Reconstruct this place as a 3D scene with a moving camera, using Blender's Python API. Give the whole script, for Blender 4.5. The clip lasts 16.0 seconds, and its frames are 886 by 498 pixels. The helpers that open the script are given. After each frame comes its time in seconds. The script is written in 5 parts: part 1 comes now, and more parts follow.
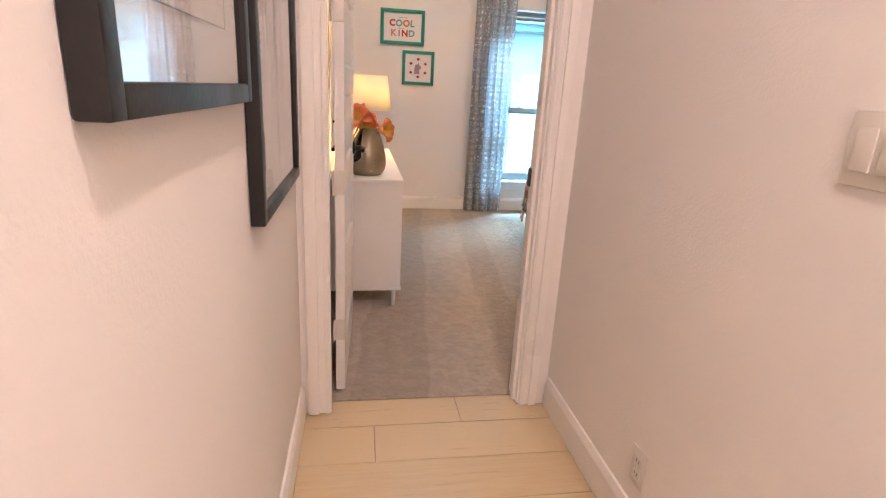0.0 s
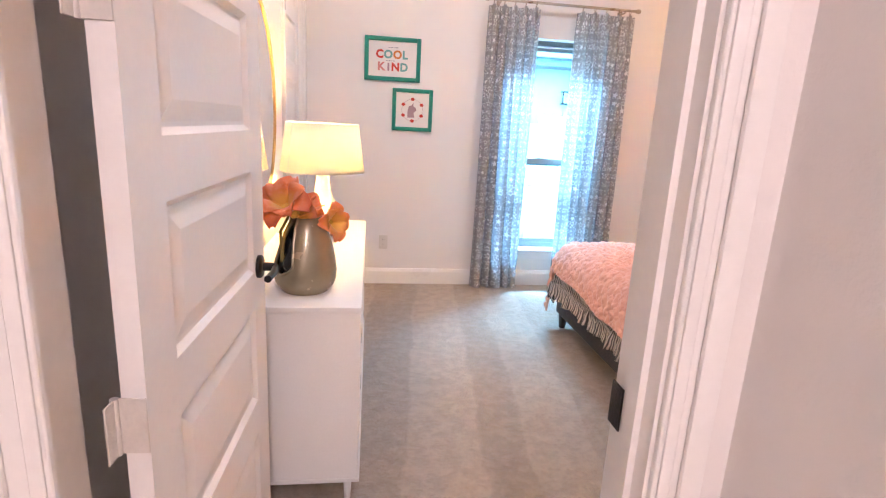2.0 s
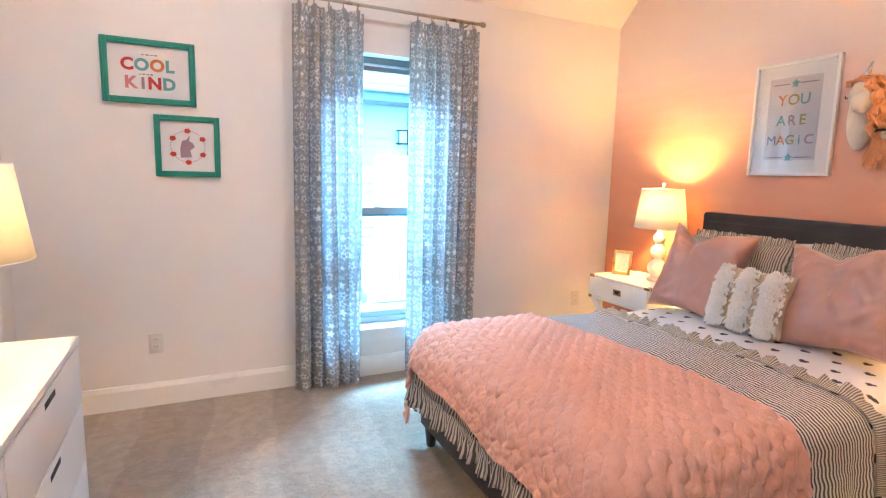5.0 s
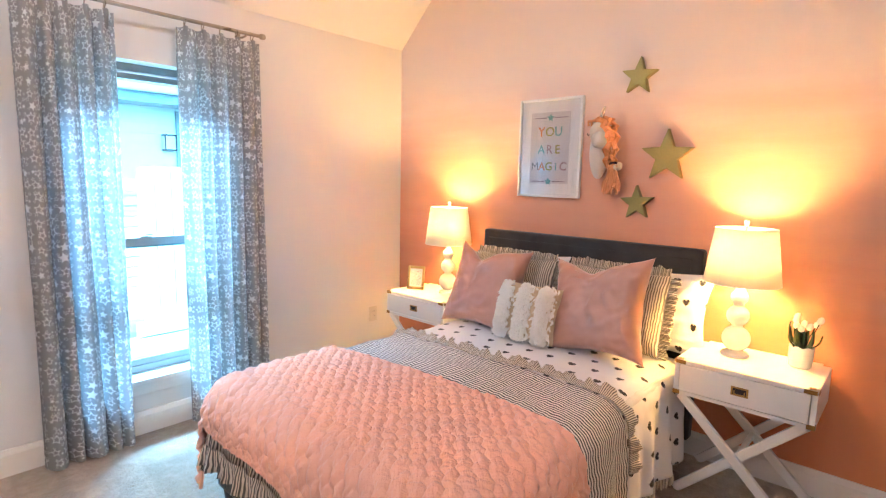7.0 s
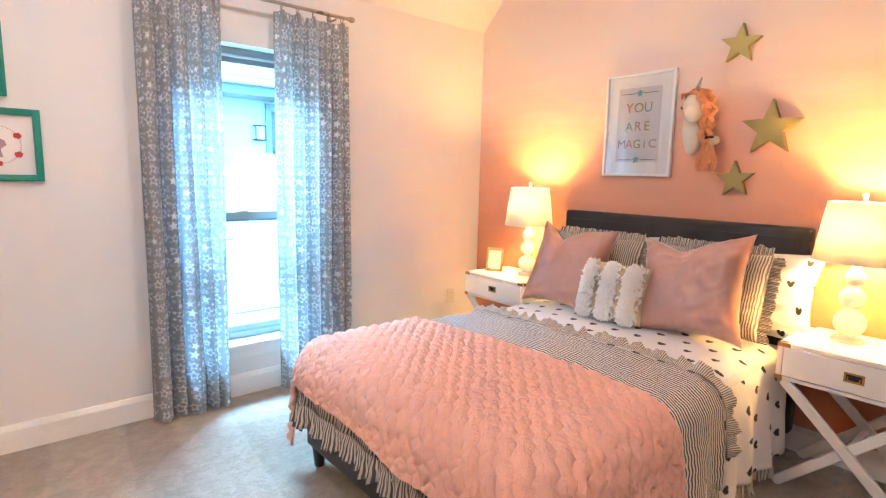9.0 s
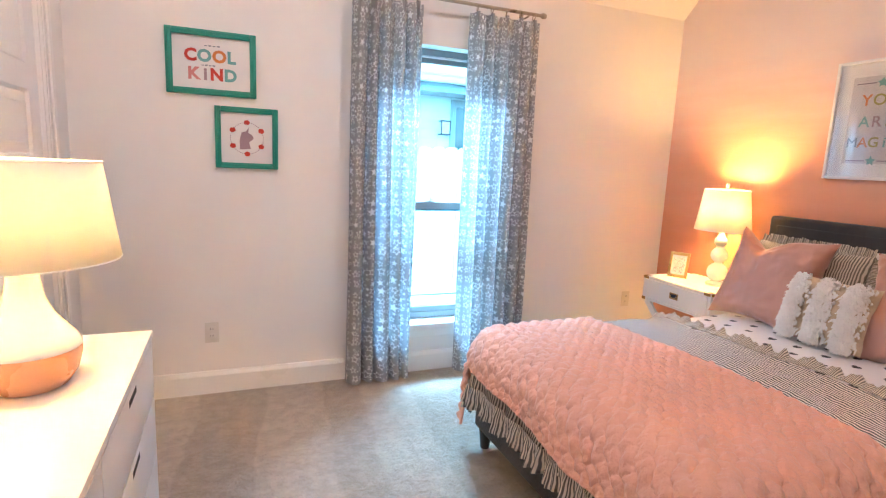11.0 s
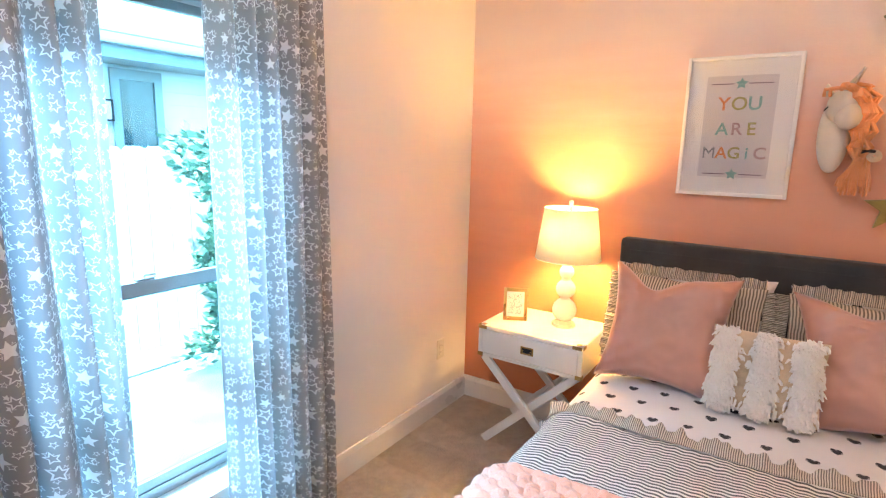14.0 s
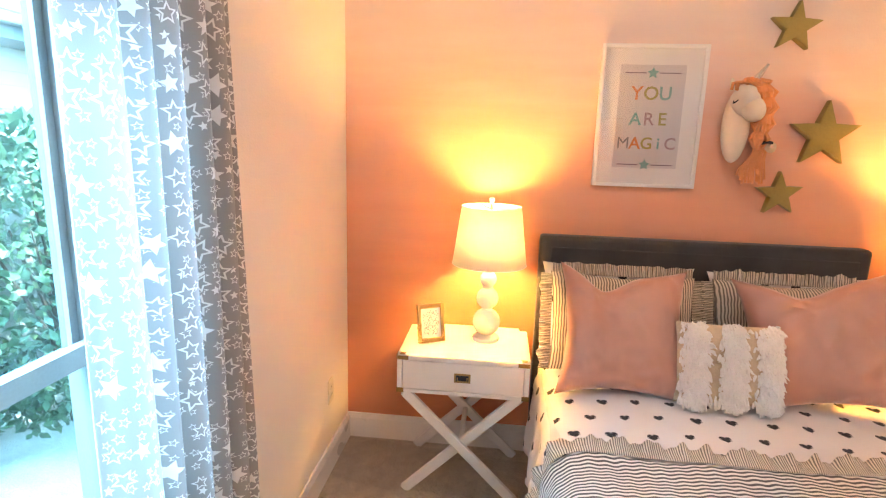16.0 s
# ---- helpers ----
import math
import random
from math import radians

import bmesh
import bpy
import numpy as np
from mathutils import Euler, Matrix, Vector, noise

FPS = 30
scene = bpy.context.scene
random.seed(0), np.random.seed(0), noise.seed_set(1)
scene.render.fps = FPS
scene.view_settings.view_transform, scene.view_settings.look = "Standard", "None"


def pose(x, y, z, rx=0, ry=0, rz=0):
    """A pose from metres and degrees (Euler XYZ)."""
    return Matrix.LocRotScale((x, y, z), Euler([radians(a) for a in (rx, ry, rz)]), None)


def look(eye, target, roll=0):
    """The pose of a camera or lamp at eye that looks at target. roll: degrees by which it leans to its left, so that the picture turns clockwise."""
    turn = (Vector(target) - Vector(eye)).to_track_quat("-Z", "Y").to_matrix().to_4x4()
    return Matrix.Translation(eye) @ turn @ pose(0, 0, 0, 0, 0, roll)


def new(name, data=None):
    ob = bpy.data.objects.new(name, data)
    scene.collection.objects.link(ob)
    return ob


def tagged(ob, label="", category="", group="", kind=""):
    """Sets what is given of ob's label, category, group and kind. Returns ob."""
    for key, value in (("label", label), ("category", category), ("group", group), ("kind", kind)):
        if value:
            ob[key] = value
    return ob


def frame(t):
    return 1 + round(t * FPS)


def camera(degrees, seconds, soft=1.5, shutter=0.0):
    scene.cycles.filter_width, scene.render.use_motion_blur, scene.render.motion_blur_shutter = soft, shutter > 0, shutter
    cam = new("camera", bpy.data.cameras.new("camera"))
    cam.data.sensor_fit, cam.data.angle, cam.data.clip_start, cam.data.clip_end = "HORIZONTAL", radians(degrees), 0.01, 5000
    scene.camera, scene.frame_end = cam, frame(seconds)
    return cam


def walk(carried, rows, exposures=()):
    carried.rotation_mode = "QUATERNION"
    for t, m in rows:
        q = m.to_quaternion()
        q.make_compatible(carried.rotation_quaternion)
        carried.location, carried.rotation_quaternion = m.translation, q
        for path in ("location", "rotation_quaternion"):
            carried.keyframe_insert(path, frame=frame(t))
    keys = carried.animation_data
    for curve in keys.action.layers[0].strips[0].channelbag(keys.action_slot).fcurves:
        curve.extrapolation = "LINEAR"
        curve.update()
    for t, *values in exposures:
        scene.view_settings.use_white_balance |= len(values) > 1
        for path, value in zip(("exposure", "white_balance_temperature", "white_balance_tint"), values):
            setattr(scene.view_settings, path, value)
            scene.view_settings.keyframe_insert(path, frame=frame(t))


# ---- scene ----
cam = camera(80.1, 16.0, 1.2)
PATH = [
    (0, (0.016, 1.983, 1.235), (0.335, 3.871, 0.658), 3.1),
    (0.5, (0.154, 2.321, 1.272), (0.475, 4.18, 0.608), 3.1),
    (1, (0.188, 2.633, 1.267), (0.502, 4.496, 0.61), 3.0),
    (1.5, (0.199, 2.905, 1.306), (0.502, 4.794, 0.723), 3.3),
    (2, (0.28, 3.223, 1.339), (0.56, 5.149, 0.877), 3.1),
    (2.5, (0.309, 3.474, 1.327), (0.555, 5.427, 0.977), 2.9),
    (3, (0.28, 3.75, 1.392), (0.506, 5.716, 1.104), 3.0),
    (3.5, (0.367, 3.979, 1.333), (0.559, 5.956, 1.098), 2.8),
    (4, (0.52, 4.185, 1.307), (0.781, 6.153, 1.07), 2.7),
    (4.5, (0.598, 4.253, 1.319), (1.116, 6.169, 1.068), 2.1),
    (5, (0.633, 4.321, 1.305), (1.473, 6.115, 1.032), 1.4),
    (5.2, (0.644, 4.34, 1.301), (1.612, 6.068, 1.023), 1.3),
    (7.3, (0.639, 4.413, 1.489), (2.116, 5.734, 1.221), 1.2),
    (7.5, (0.637, 4.405, 1.497), (2.111, 5.73, 1.229), 1.2),
    (8, (0.633, 4.408, 1.466), (2.09, 5.749, 1.189), 1.1),
    (8.5, (0.609, 4.431, 1.357), (2.021, 5.821, 1.085), 1.3),
    (9, (0.581, 4.447, 1.338), (1.862, 5.958, 1.059), 1.2),
    (9.5, (0.498, 4.445, 1.395), (1.545, 6.124, 1.102), 1.4),
    (9.7, (0.464, 4.425, 1.415), (1.387, 6.174, 1.116), 1.7),
    (11.8, (0.673, 4.467, 1.31), (1.405, 6.3, 0.988), 2.6),
    (12, (0.801, 4.515, 1.313), (1.692, 6.273, 0.978), 2.3),
    (12.5, (0.955, 4.812, 1.34), (2.265, 6.282, 0.989), 2.2),
    (13, (0.908, 5.165, 1.421), (2.426, 6.414, 1.05), 1.6),
    (13.5, (0.888, 5.508, 1.493), (2.473, 6.674, 1.137), 1.5),
    (14, (0.855, 5.92, 1.537), (2.493, 7.004, 1.162), 1.3),
    (14.5, (0.877, 6.264, 1.551), (2.545, 7.302, 1.181), 1.4),
    (15, (0.917, 6.511, 1.545), (2.615, 7.504, 1.184), 1.4),
    (15.5, (1.029, 6.66, 1.521), (2.848, 7.406, 1.156), 1.7),
    (16, (1.097, 6.798, 1.528), (3.046, 7.002, 1.128), 1.7),
]
EXPOSURES = [(0.0, 4.4, 6600, 13), (0.5, 4.68, 6600, 13), (1.0, 4.7, 6500, 12), (2.0, 4.85, 5750, 15), (2.8, 4.58, 5550, 12), (3.5, 4.46, 5520, 10), (4.5, 4.7, 5750, 11), (7.5, 4.74, 5700, 10), (8.5, 4.85, 5800, 11), (9.5, 4.8, 5800, 11), (12.0, 4.55, 5950, 13), (13.0, 4.7, 6100, 13), (14.5, 4.62, 6250, 14), (16.0, 4.68, 7050, 17)]
walk(cam, [(t, look(eye, target, roll)) for t, eye, target, roll in PATH], EXPOSURES)
SKY, SUN, SKY_FILL = 0.11, 2.0, 95.0
LED, DOWN, DOWN_COLOUR = 1.0, 0.35, (1.0, 0.94, 0.96)
DOWN_HALL, HALL_COLOUR = 1.05, (1.0, 0.80, 0.77)
BEAD, DRESSER, LAMP_COLOUR = 7.0, 3.0, (1.0, 0.51, 0.095)

# ---- world, sun and lamps ----
world = bpy.data.worlds.new("world")
scene.world = world
world.use_nodes = True
wt = world.node_tree
sky = wt.nodes.new("ShaderNodeTexSky")
sky.sky_type, sky.sun_disc = "NISHITA", False
sky.sun_elevation, sky.sun_rotation = radians(55), radians(225)
wt.links.new(sky.outputs[0], wt.nodes["Background"].inputs[0])
wt.nodes["Background"].inputs[1].default_value = SKY


def lamp_light(name, kind, loc, power, colour, size=0.1, target=None):
    d = bpy.data.lights.new(name, kind)
    d.energy, d.color = power, colour
    if kind == "AREA":
        d.shape, d.size = "DISK", size
    elif kind != "SUN":
        d.shadow_soft_size = size
    o = new(name, d)
    o.matrix_world = look(loc, target) if target else pose(*loc)
    return o


sun = lamp_light("sun", "SUN", (2, -4, 12), SUN, (1.0, 0.95, 0.88), target=(2 + 12 * 0.5, -4 + 12 * 0.5, 0))
sun.data.angle = radians(0.5)
# unseen lamp added outside above the window's head, standing for the yard's open sky
sky_lamp = lamp_light("sky_fill", "AREA", (1.73, 9.25, 3.55), SKY_FILL, (0.32, 0.69, 1.0), 1.0, target=(1.73, 6.2, 0.2))
sky_lamp.data.shape, sky_lamp.data.size, sky_lamp.data.size_y = "ELLIPSE", 4.6, 1.0

# ---- materials ----


class Nodes:
    """Short writing for a material's nodes."""

    def __init__(self, name):
        self.m = bpy.data.materials.new(name)
        self.m.use_nodes = True
        self.t = self.m.node_tree
        self.bsdf = self.t.nodes["Principled BSDF"]
        self.out = self.t.nodes["Material Output"]
        self.tc = self.t.nodes.new("ShaderNodeTexCoord")

    def put(self, sock, v):
        if isinstance(v, bpy.types.NodeSocket):
            self.t.links.new(v, sock)
        elif isinstance(v, (tuple, list)) and len(v) == 3 and sock.type == "RGBA":
            sock.default_value = (*v, 1)
        else:
            sock.default_value = v

    def math(self, op, a, b=0.0, c=0.0):
        n = self.t.nodes.new("ShaderNodeMath")
        n.operation = op
        for s, v in zip(n.inputs, (a, b, c)):
            self.put(s, v)
        return n.outputs[0]

    def noise(self, scale, detail=3.0, vec=None, rough=0.55):
        n = self.t.nodes.new("ShaderNodeTexNoise")
        self.put(n.inputs["Vector"], vec or self.tc.outputs["Object"])
        self.put(n.inputs["Scale"], scale), self.put(n.inputs["Detail"], detail), self.put(n.inputs["Roughness"], rough)
        return n.outputs["Fac"]

    def mix(self, f, a, b):
        n = self.t.nodes.new("ShaderNodeMix")
        n.data_type = "RGBA"
        self.put(n.inputs["Factor"], f), self.put(n.inputs["A"], a), self.put(n.inputs["B"], b)
        return n.outputs["Result"]

    def span(self, v, a, b, lo=0.0, hi=1.0):
        n = self.t.nodes.new("ShaderNodeMapRange")
        n.interpolation_type = "SMOOTHSTEP"
        for s, x in zip(n.inputs, (v, a, b, lo, hi)):
            self.put(s, x)
        return n.outputs[0]

    def sep(self, v):
        n = self.t.nodes.new("ShaderNodeSeparateXYZ")
        self.put(n.inputs[0], v)
        return n.outputs

    def comb(self, x, y, z=0.0):
        n = self.t.nodes.new("ShaderNodeCombineXYZ")
        for s, v in zip(n.inputs, (x, y, z)):
            self.put(s, v)
        return n.outputs[0]

    def bump(self, h, dist, strength=1.0):
        n = self.t.nodes.new("ShaderNodeBump")
        self.put(n.inputs["Height"], h), self.put(n.inputs["Distance"], dist), self.put(n.inputs["Strength"], strength)
        self.t.links.new(n.outputs[0], self.bsdf.inputs["Normal"])
        return n.outputs[0]

    def set(self, **kw):
        for k, v in kw.items():
            self.put(self.bsdf.inputs[k.replace("_", " ")], v)
        return self


def shade(c, k):
    return tuple(min(1.0, x * k) for x in c)


def mat(name, col, rough=0.5, metal=0.0, var=0.08, scale=6.0, fine=150.0, dist=0.0006, gloss_var=0.08, spec=0.5):
    """A surface with slow and fine variation of colour, gloss and relief."""
    n = Nodes(name)
    big, small = n.noise(scale), n.noise(fine, 2.0)
    f = n.math("ADD", n.math("MULTIPLY", big, 0.65), n.math("MULTIPLY", small, 0.35))
    n.set(Base_Color=n.mix(n.span(f, 0.3, 0.7), shade(col, 1 - var), shade(col, 1 + var * 0.6)), Metallic=metal,
          Roughness=n.span(big, 0.3, 0.7, max(0.02, rough - gloss_var), min(1, rough + gloss_var)))
    n.set(Specular_IOR_Level=spec)
    if dist:
        n.bump(small, dist)
    return n.m


def fabric(name, col, rough=0.9, sheen=0.3, var=0.1, weave=900.0, dist=0.0006, translucent=0.0):
    n = Nodes(name)
    big, small = n.noise(7.0), n.noise(weave, 2.0)
    n.set(Base_Color=n.mix(n.span(n.math("ADD", n.math("MULTIPLY", big, 0.7), n.math("MULTIPLY", small, 0.3)), 0.3, 0.7), shade(col, 1 - var), shade(col, 1 + var)),
          Roughness=rough, Sheen_Weight=sheen, Sheen_Roughness=0.4, Specular_IOR_Level=0.2)
    n.bump(small, dist)
    return n.m


def creased_cotton(name, col):
    """Washed quilt cotton: fine puckers round the stitching over a soft weave."""
    n = Nodes(name)
    p = n.sep(n.tc.outputs["Object"])
    k1, k2 = n.math("ADD", p[0], p[1]), n.math("SUBTRACT", p[0], p[1])
    along = n.noise(1.0, 4.0, n.comb(n.math("MULTIPLY", k1, 16.0), n.math("MULTIPLY", k2, 62.0), n.math("MULTIPLY", p[2], 30.0)), 0.6)
    over = n.noise(1.0, 4.0, n.comb(n.math("MULTIPLY", k1, 58.0), n.math("MULTIPLY", k2, 20.0), n.math("MULTIPLY", p[2], 30.0)), 0.6)
    big, weave = n.noise(6.0), n.noise(900.0, 2.0)
    n.set(Base_Color=n.mix(n.span(n.math("ADD", n.math("MULTIPLY", big, 0.7), n.math("MULTIPLY", weave, 0.3)), 0.3, 0.7), shade(col, 0.95), shade(col, 1.05)), Roughness=0.75, Sheen_Weight=0.3,
          Sheen_Roughness=0.4, Specular_IOR_Level=0.25)
    n.bump(n.math("ADD", n.math("ADD", along, over), n.math("MULTIPLY", weave, 0.04)), 0.008, 0.9)
    return n.m


def wall_paint(name, col):
    """Rolled paint on a lightly textured board."""
    n = Nodes(name)
    peel, slow = n.noise(130.0, 3.0), n.noise(1.3, 2.0)
    n.set(Base_Color=n.mix(slow, shade(col, 0.965), shade(col, 1.02)), Roughness=n.span(slow, 0.3, 0.7, 0.55, 0.68), Specular_IOR_Level=0.35)
    n.bump(peel, 0.0012, 0.7)
    return n.m


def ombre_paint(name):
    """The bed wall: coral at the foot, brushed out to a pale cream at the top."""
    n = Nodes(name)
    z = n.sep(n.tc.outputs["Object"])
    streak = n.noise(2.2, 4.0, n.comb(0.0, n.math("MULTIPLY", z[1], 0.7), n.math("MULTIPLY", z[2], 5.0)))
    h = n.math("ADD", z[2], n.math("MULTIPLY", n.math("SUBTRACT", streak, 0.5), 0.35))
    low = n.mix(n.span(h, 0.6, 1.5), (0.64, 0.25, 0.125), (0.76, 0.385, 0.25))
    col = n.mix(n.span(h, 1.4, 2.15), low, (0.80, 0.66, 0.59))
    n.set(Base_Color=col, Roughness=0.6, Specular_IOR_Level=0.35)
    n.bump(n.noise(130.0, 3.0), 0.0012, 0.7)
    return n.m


def carpet_pile(name):
    """Cut pile brushed into broad vacuum lanes, scuffed by feet."""
    n = Nodes(name)
    xy = n.sep(n.tc.outputs["Object"])
    tuft, clump, slow, scuff = n.noise(520.0, 2.0), n.noise(48.0, 4.0), n.noise(1.7, 2.0), n.noise(15.0, 5.0, rough=0.65)
    across = n.math("ADD", xy[0], n.math("ADD", n.math("MULTIPLY", xy[1], -0.10), n.math("MULTIPLY", slow, 0.14)))
    lane = n.math("ADD", n.math("SINE", n.math("MULTIPLY", across, 11.0)), n.math("MULTIPLY", n.math("SINE", n.math("MULTIPLY", across, 4.3)), 0.5))
    nap = n.math("MULTIPLY", n.span(lane, -0.12, 0.12), 0.11)
    f = n.math("ADD", nap, n.math("ADD", n.math("MULTIPLY", tuft, 0.38), n.math("ADD", n.math("MULTIPLY", clump, 0.22), n.math("MULTIPLY", n.span(scuff, 0.40, 0.62), 0.10))))
    n.set(Base_Color=n.mix(n.span(f, 0.2, 0.76), (0.36, 0.285, 0.21), (0.70, 0.585, 0.465)), Roughness=1.0, Specular_IOR_Level=0.05, Sheen_Weight=0.3, Sheen_Roughness=0.5)
    n.bump(n.math("ADD", n.math("MULTIPLY", tuft, 0.35), n.math("ADD", n.math("MULTIPLY", clump, 0.6), n.math("MULTIPLY", scuff, 1.4))), 0.018, 1.0)
    return n.m


def plank_tile(name):
    n = Nodes(name)
    v = n.sep(n.tc.outputs["Object"])
    info = n.t.nodes.new("ShaderNodeObjectInfo")
    grain = n.noise(9.0, 6.0, n.comb(n.math("MULTIPLY", v[0], 0.5), n.math("MULTIPLY", v[1], 7.0), n.math("MULTIPLY", info.outputs["Random"], 40.0)), 0.65)
    base = n.mix(info.outputs["Random"], (0.53, 0.40, 0.235), (0.59, 0.455, 0.28))
    n.set(Base_Color=n.mix(n.span(grain, 0.25, 0.85), base, (0.60, 0.465, 0.29)), Roughness=n.span(grain, 0.3, 0.7, 0.27, 0.34))
    n.bump(grain, 0.00015)
    return n.m


def star_curtain(name):
    """Grey voile printed with outlined white stars in two sizes."""
    n = Nodes(name)
    uv = n.sep(n.tc.outputs["UV"])
    a = radians(72)

    def stars(per_metre, shift, reach, jitter):
        vec = n.comb(n.math("MULTIPLY_ADD", uv[0], per_metre, shift), n.math("MULTIPLY_ADD", uv[1], per_metre, shift * 1.7))
        v = n.t.nodes.new("ShaderNodeTexVoronoi")
        v.voronoi_dimensions = "2D"
        n.put(v.inputs["Vector"], vec), n.put(v.inputs["Scale"], 1.0), n.put(v.inputs["Randomness"], jitter)
        d = n.t.nodes.new("ShaderNodeVectorMath")
        d.operation = "SUBTRACT"
        n.put(d.inputs[0], vec), n.put(d.inputs[1], v.outputs["Position"])
        p, rnd = n.sep(d.outputs[0]), n.sep(v.outputs["Color"])
        r = n.math("SQRT", n.math("ADD", n.math("MULTIPLY", p[0], p[0]), n.math("MULTIPLY", p[1], p[1])))
        th = n.math("ADD", n.math("ARCTAN2", p[1], p[0]), n.math("MULTIPLY", rnd[0], 0.9))
        phi = n.math("ABSOLUTE", n.math("SUBTRACT", n.math("FLOORED_MODULO", th, a), a / 2))
        rho = 0.46
        k1, k2 = rho * math.sin(a / 2), 1 - rho * math.cos(a / 2)
        edge = n.math("DIVIDE", k1, n.math("ADD", n.math("MULTIPLY", n.math("COSINE", phi), k1), n.math("MULTIPLY", n.math("SINE", phi), k2)))
        q = n.math("DIVIDE", r, n.math("MULTIPLY", edge, n.math("MULTIPLY_ADD", rnd[1], reach * 0.45, reach * 0.62)))
        inside = n.span(q, 0.94, 1.04, 1.0, 0.0)
        hollow = n.math("MULTIPLY", n.span(q, 0.60, 0.70, 1.0, 0.0), n.math("LESS_THAN", rnd[2], 0.80))
        return n.math("SUBTRACT", inside, hollow), n.span(q, 1.1, 1.25, 1.0, 0.0)

    big, guard = stars(17.0, 3.3, 0.46, 0.38)
    small, _ = stars(31.0, 9.1, 0.37, 0.5)
    print_mask = n.math("MAXIMUM", big, n.math("MULTIPLY", small, n.math("SUBTRACT", 1.0, guard)))
    weave = n.noise(700.0, 2.0)
    col = n.mix(print_mask, n.mix(weave, (0.36, 0.345, 0.32), (0.43, 0.41, 0.385)), (0.88, 0.88, 0.86))
    n.set(Base_Color=col, Roughness=0.9, Specular_IOR_Level=0.15, Sheen_Weight=0.15)
    nrm = n.bump(weave, 0.0005)
    tr = n.t.nodes.new("ShaderNodeBsdfTranslucent")
    n.put(tr.inputs[0], n.mix(print_mask, (0.33, 0.35, 0.385), (0.92, 0.94, 0.96)))
    mx = n.t.nodes.new("ShaderNodeMixShader")
    mx.inputs[0].default_value = 0.36
    n.t.links.new(n.bsdf.outputs[0], mx.inputs[1]), n.t.links.new(tr.outputs[0], mx.inputs[2])
    n.t.links.new(mx.outputs[0], n.out.inputs[0])
    return n.m


def heart_cotton(name, ground=(0.80, 0.77, 0.76)):
    """White cotton printed with staggered black hearts."""
    n = Nodes(name)
    uv = n.sep(n.tc.outputs["UV"])
    wob = n.math("MULTIPLY", n.noise(5.0), 0.4)
    v = n.math("MULTIPLY_ADD", uv[1], 8.8, wob)
    row = n.math("FLOOR", v)
    u = n.math("ADD", n.math("MULTIPLY_ADD", uv[0], 8.2, wob), n.math("MULTIPLY", n.math("FLOORED_MODULO", row, 2.0), 0.5))
    x = n.math("MULTIPLY", n.math("SUBTRACT", n.math("FRACT", u), 0.5), 7.6)
    y = n.math("MULTIPLY", n.math("SUBTRACT", n.math("FRACT", v), 0.5), 7.2)
    x2, y2 = n.math("MULTIPLY", x, x), n.math("MULTIPLY", y, y)
    b = n.math("SUBTRACT", n.math("ADD", x2, y2), 1.0)
    f = n.math("SUBTRACT", n.math("MULTIPLY", n.math("MULTIPLY", b, b), b), n.math("MULTIPLY", x2, n.math("MULTIPLY", y2, y)))
    heart = n.span(f, -0.1, 0.1, 1.0, 0.0)
    n.set(Base_Color=n.mix(heart, ground, (0.025, 0.024, 0.028)), Roughness=0.9, Specular_IOR_Level=0.15, Sheen_Weight=0.15)
    n.bump(n.math("ADD", n.math("MULTIPLY", n.noise(900.0, 2.0), 0.2), n.noise(9.0)), 0.006, 0.6)
    return n.m


def stripe_cotton(name, per_metre=62.0, dark=(0.10, 0.093, 0.09), pale=(0.78, 0.73, 0.66), wave=0.0022):
    """Ticking: narrow charcoal stripes on cream, running along v."""
    n = Nodes(name)
    uv = n.sep(n.tc.outputs["UV"])
    warp = n.math("ADD", n.math("MULTIPLY", n.math("SUBTRACT", n.noise(6.0, 3.0), 0.5), 0.02), n.math("MULTIPLY", n.math("SINE", n.math("MULTIPLY", uv[1], 6.2832 / 0.05)), wave))
    s = n.math("SINE", n.math("MULTIPLY", n.math("ADD", uv[0], warp), per_metre * 2 * math.pi))
    n.set(Base_Color=n.mix(n.span(s, -0.35, 0.35), pale, dark), Roughness=0.92, Specular_IOR_Level=0.12, Sheen_Weight=0.15)
    n.bump(n.math("ADD", n.math("MULTIPLY", n.noise(900.0, 2.0), 0.15), n.noise(11.0)), 0.008, 0.6)
    return n.m


def velvet(name, col):
    n = Nodes(name)
    nap, big = n.noise(5.0, 3.0), n.noise(4.0)
    n.set(Base_Color=n.mix(n.span(nap, 0.35, 0.65), shade(col, 0.95), shade(col, 1.05)), Roughness=n.span(big, 0.3, 0.7, 0.30, 0.38), Sheen_Weight=0.55,
          Sheen_Roughness=0.35, Sheen_Tint=(1.0, 0.82, 0.86), Specular_IOR_Level=0.6, Coat_Weight=0.30, Coat_Roughness=0.3)
    n.bump(n.noise(600.0, 2.0), 0.0005)
    return n.m


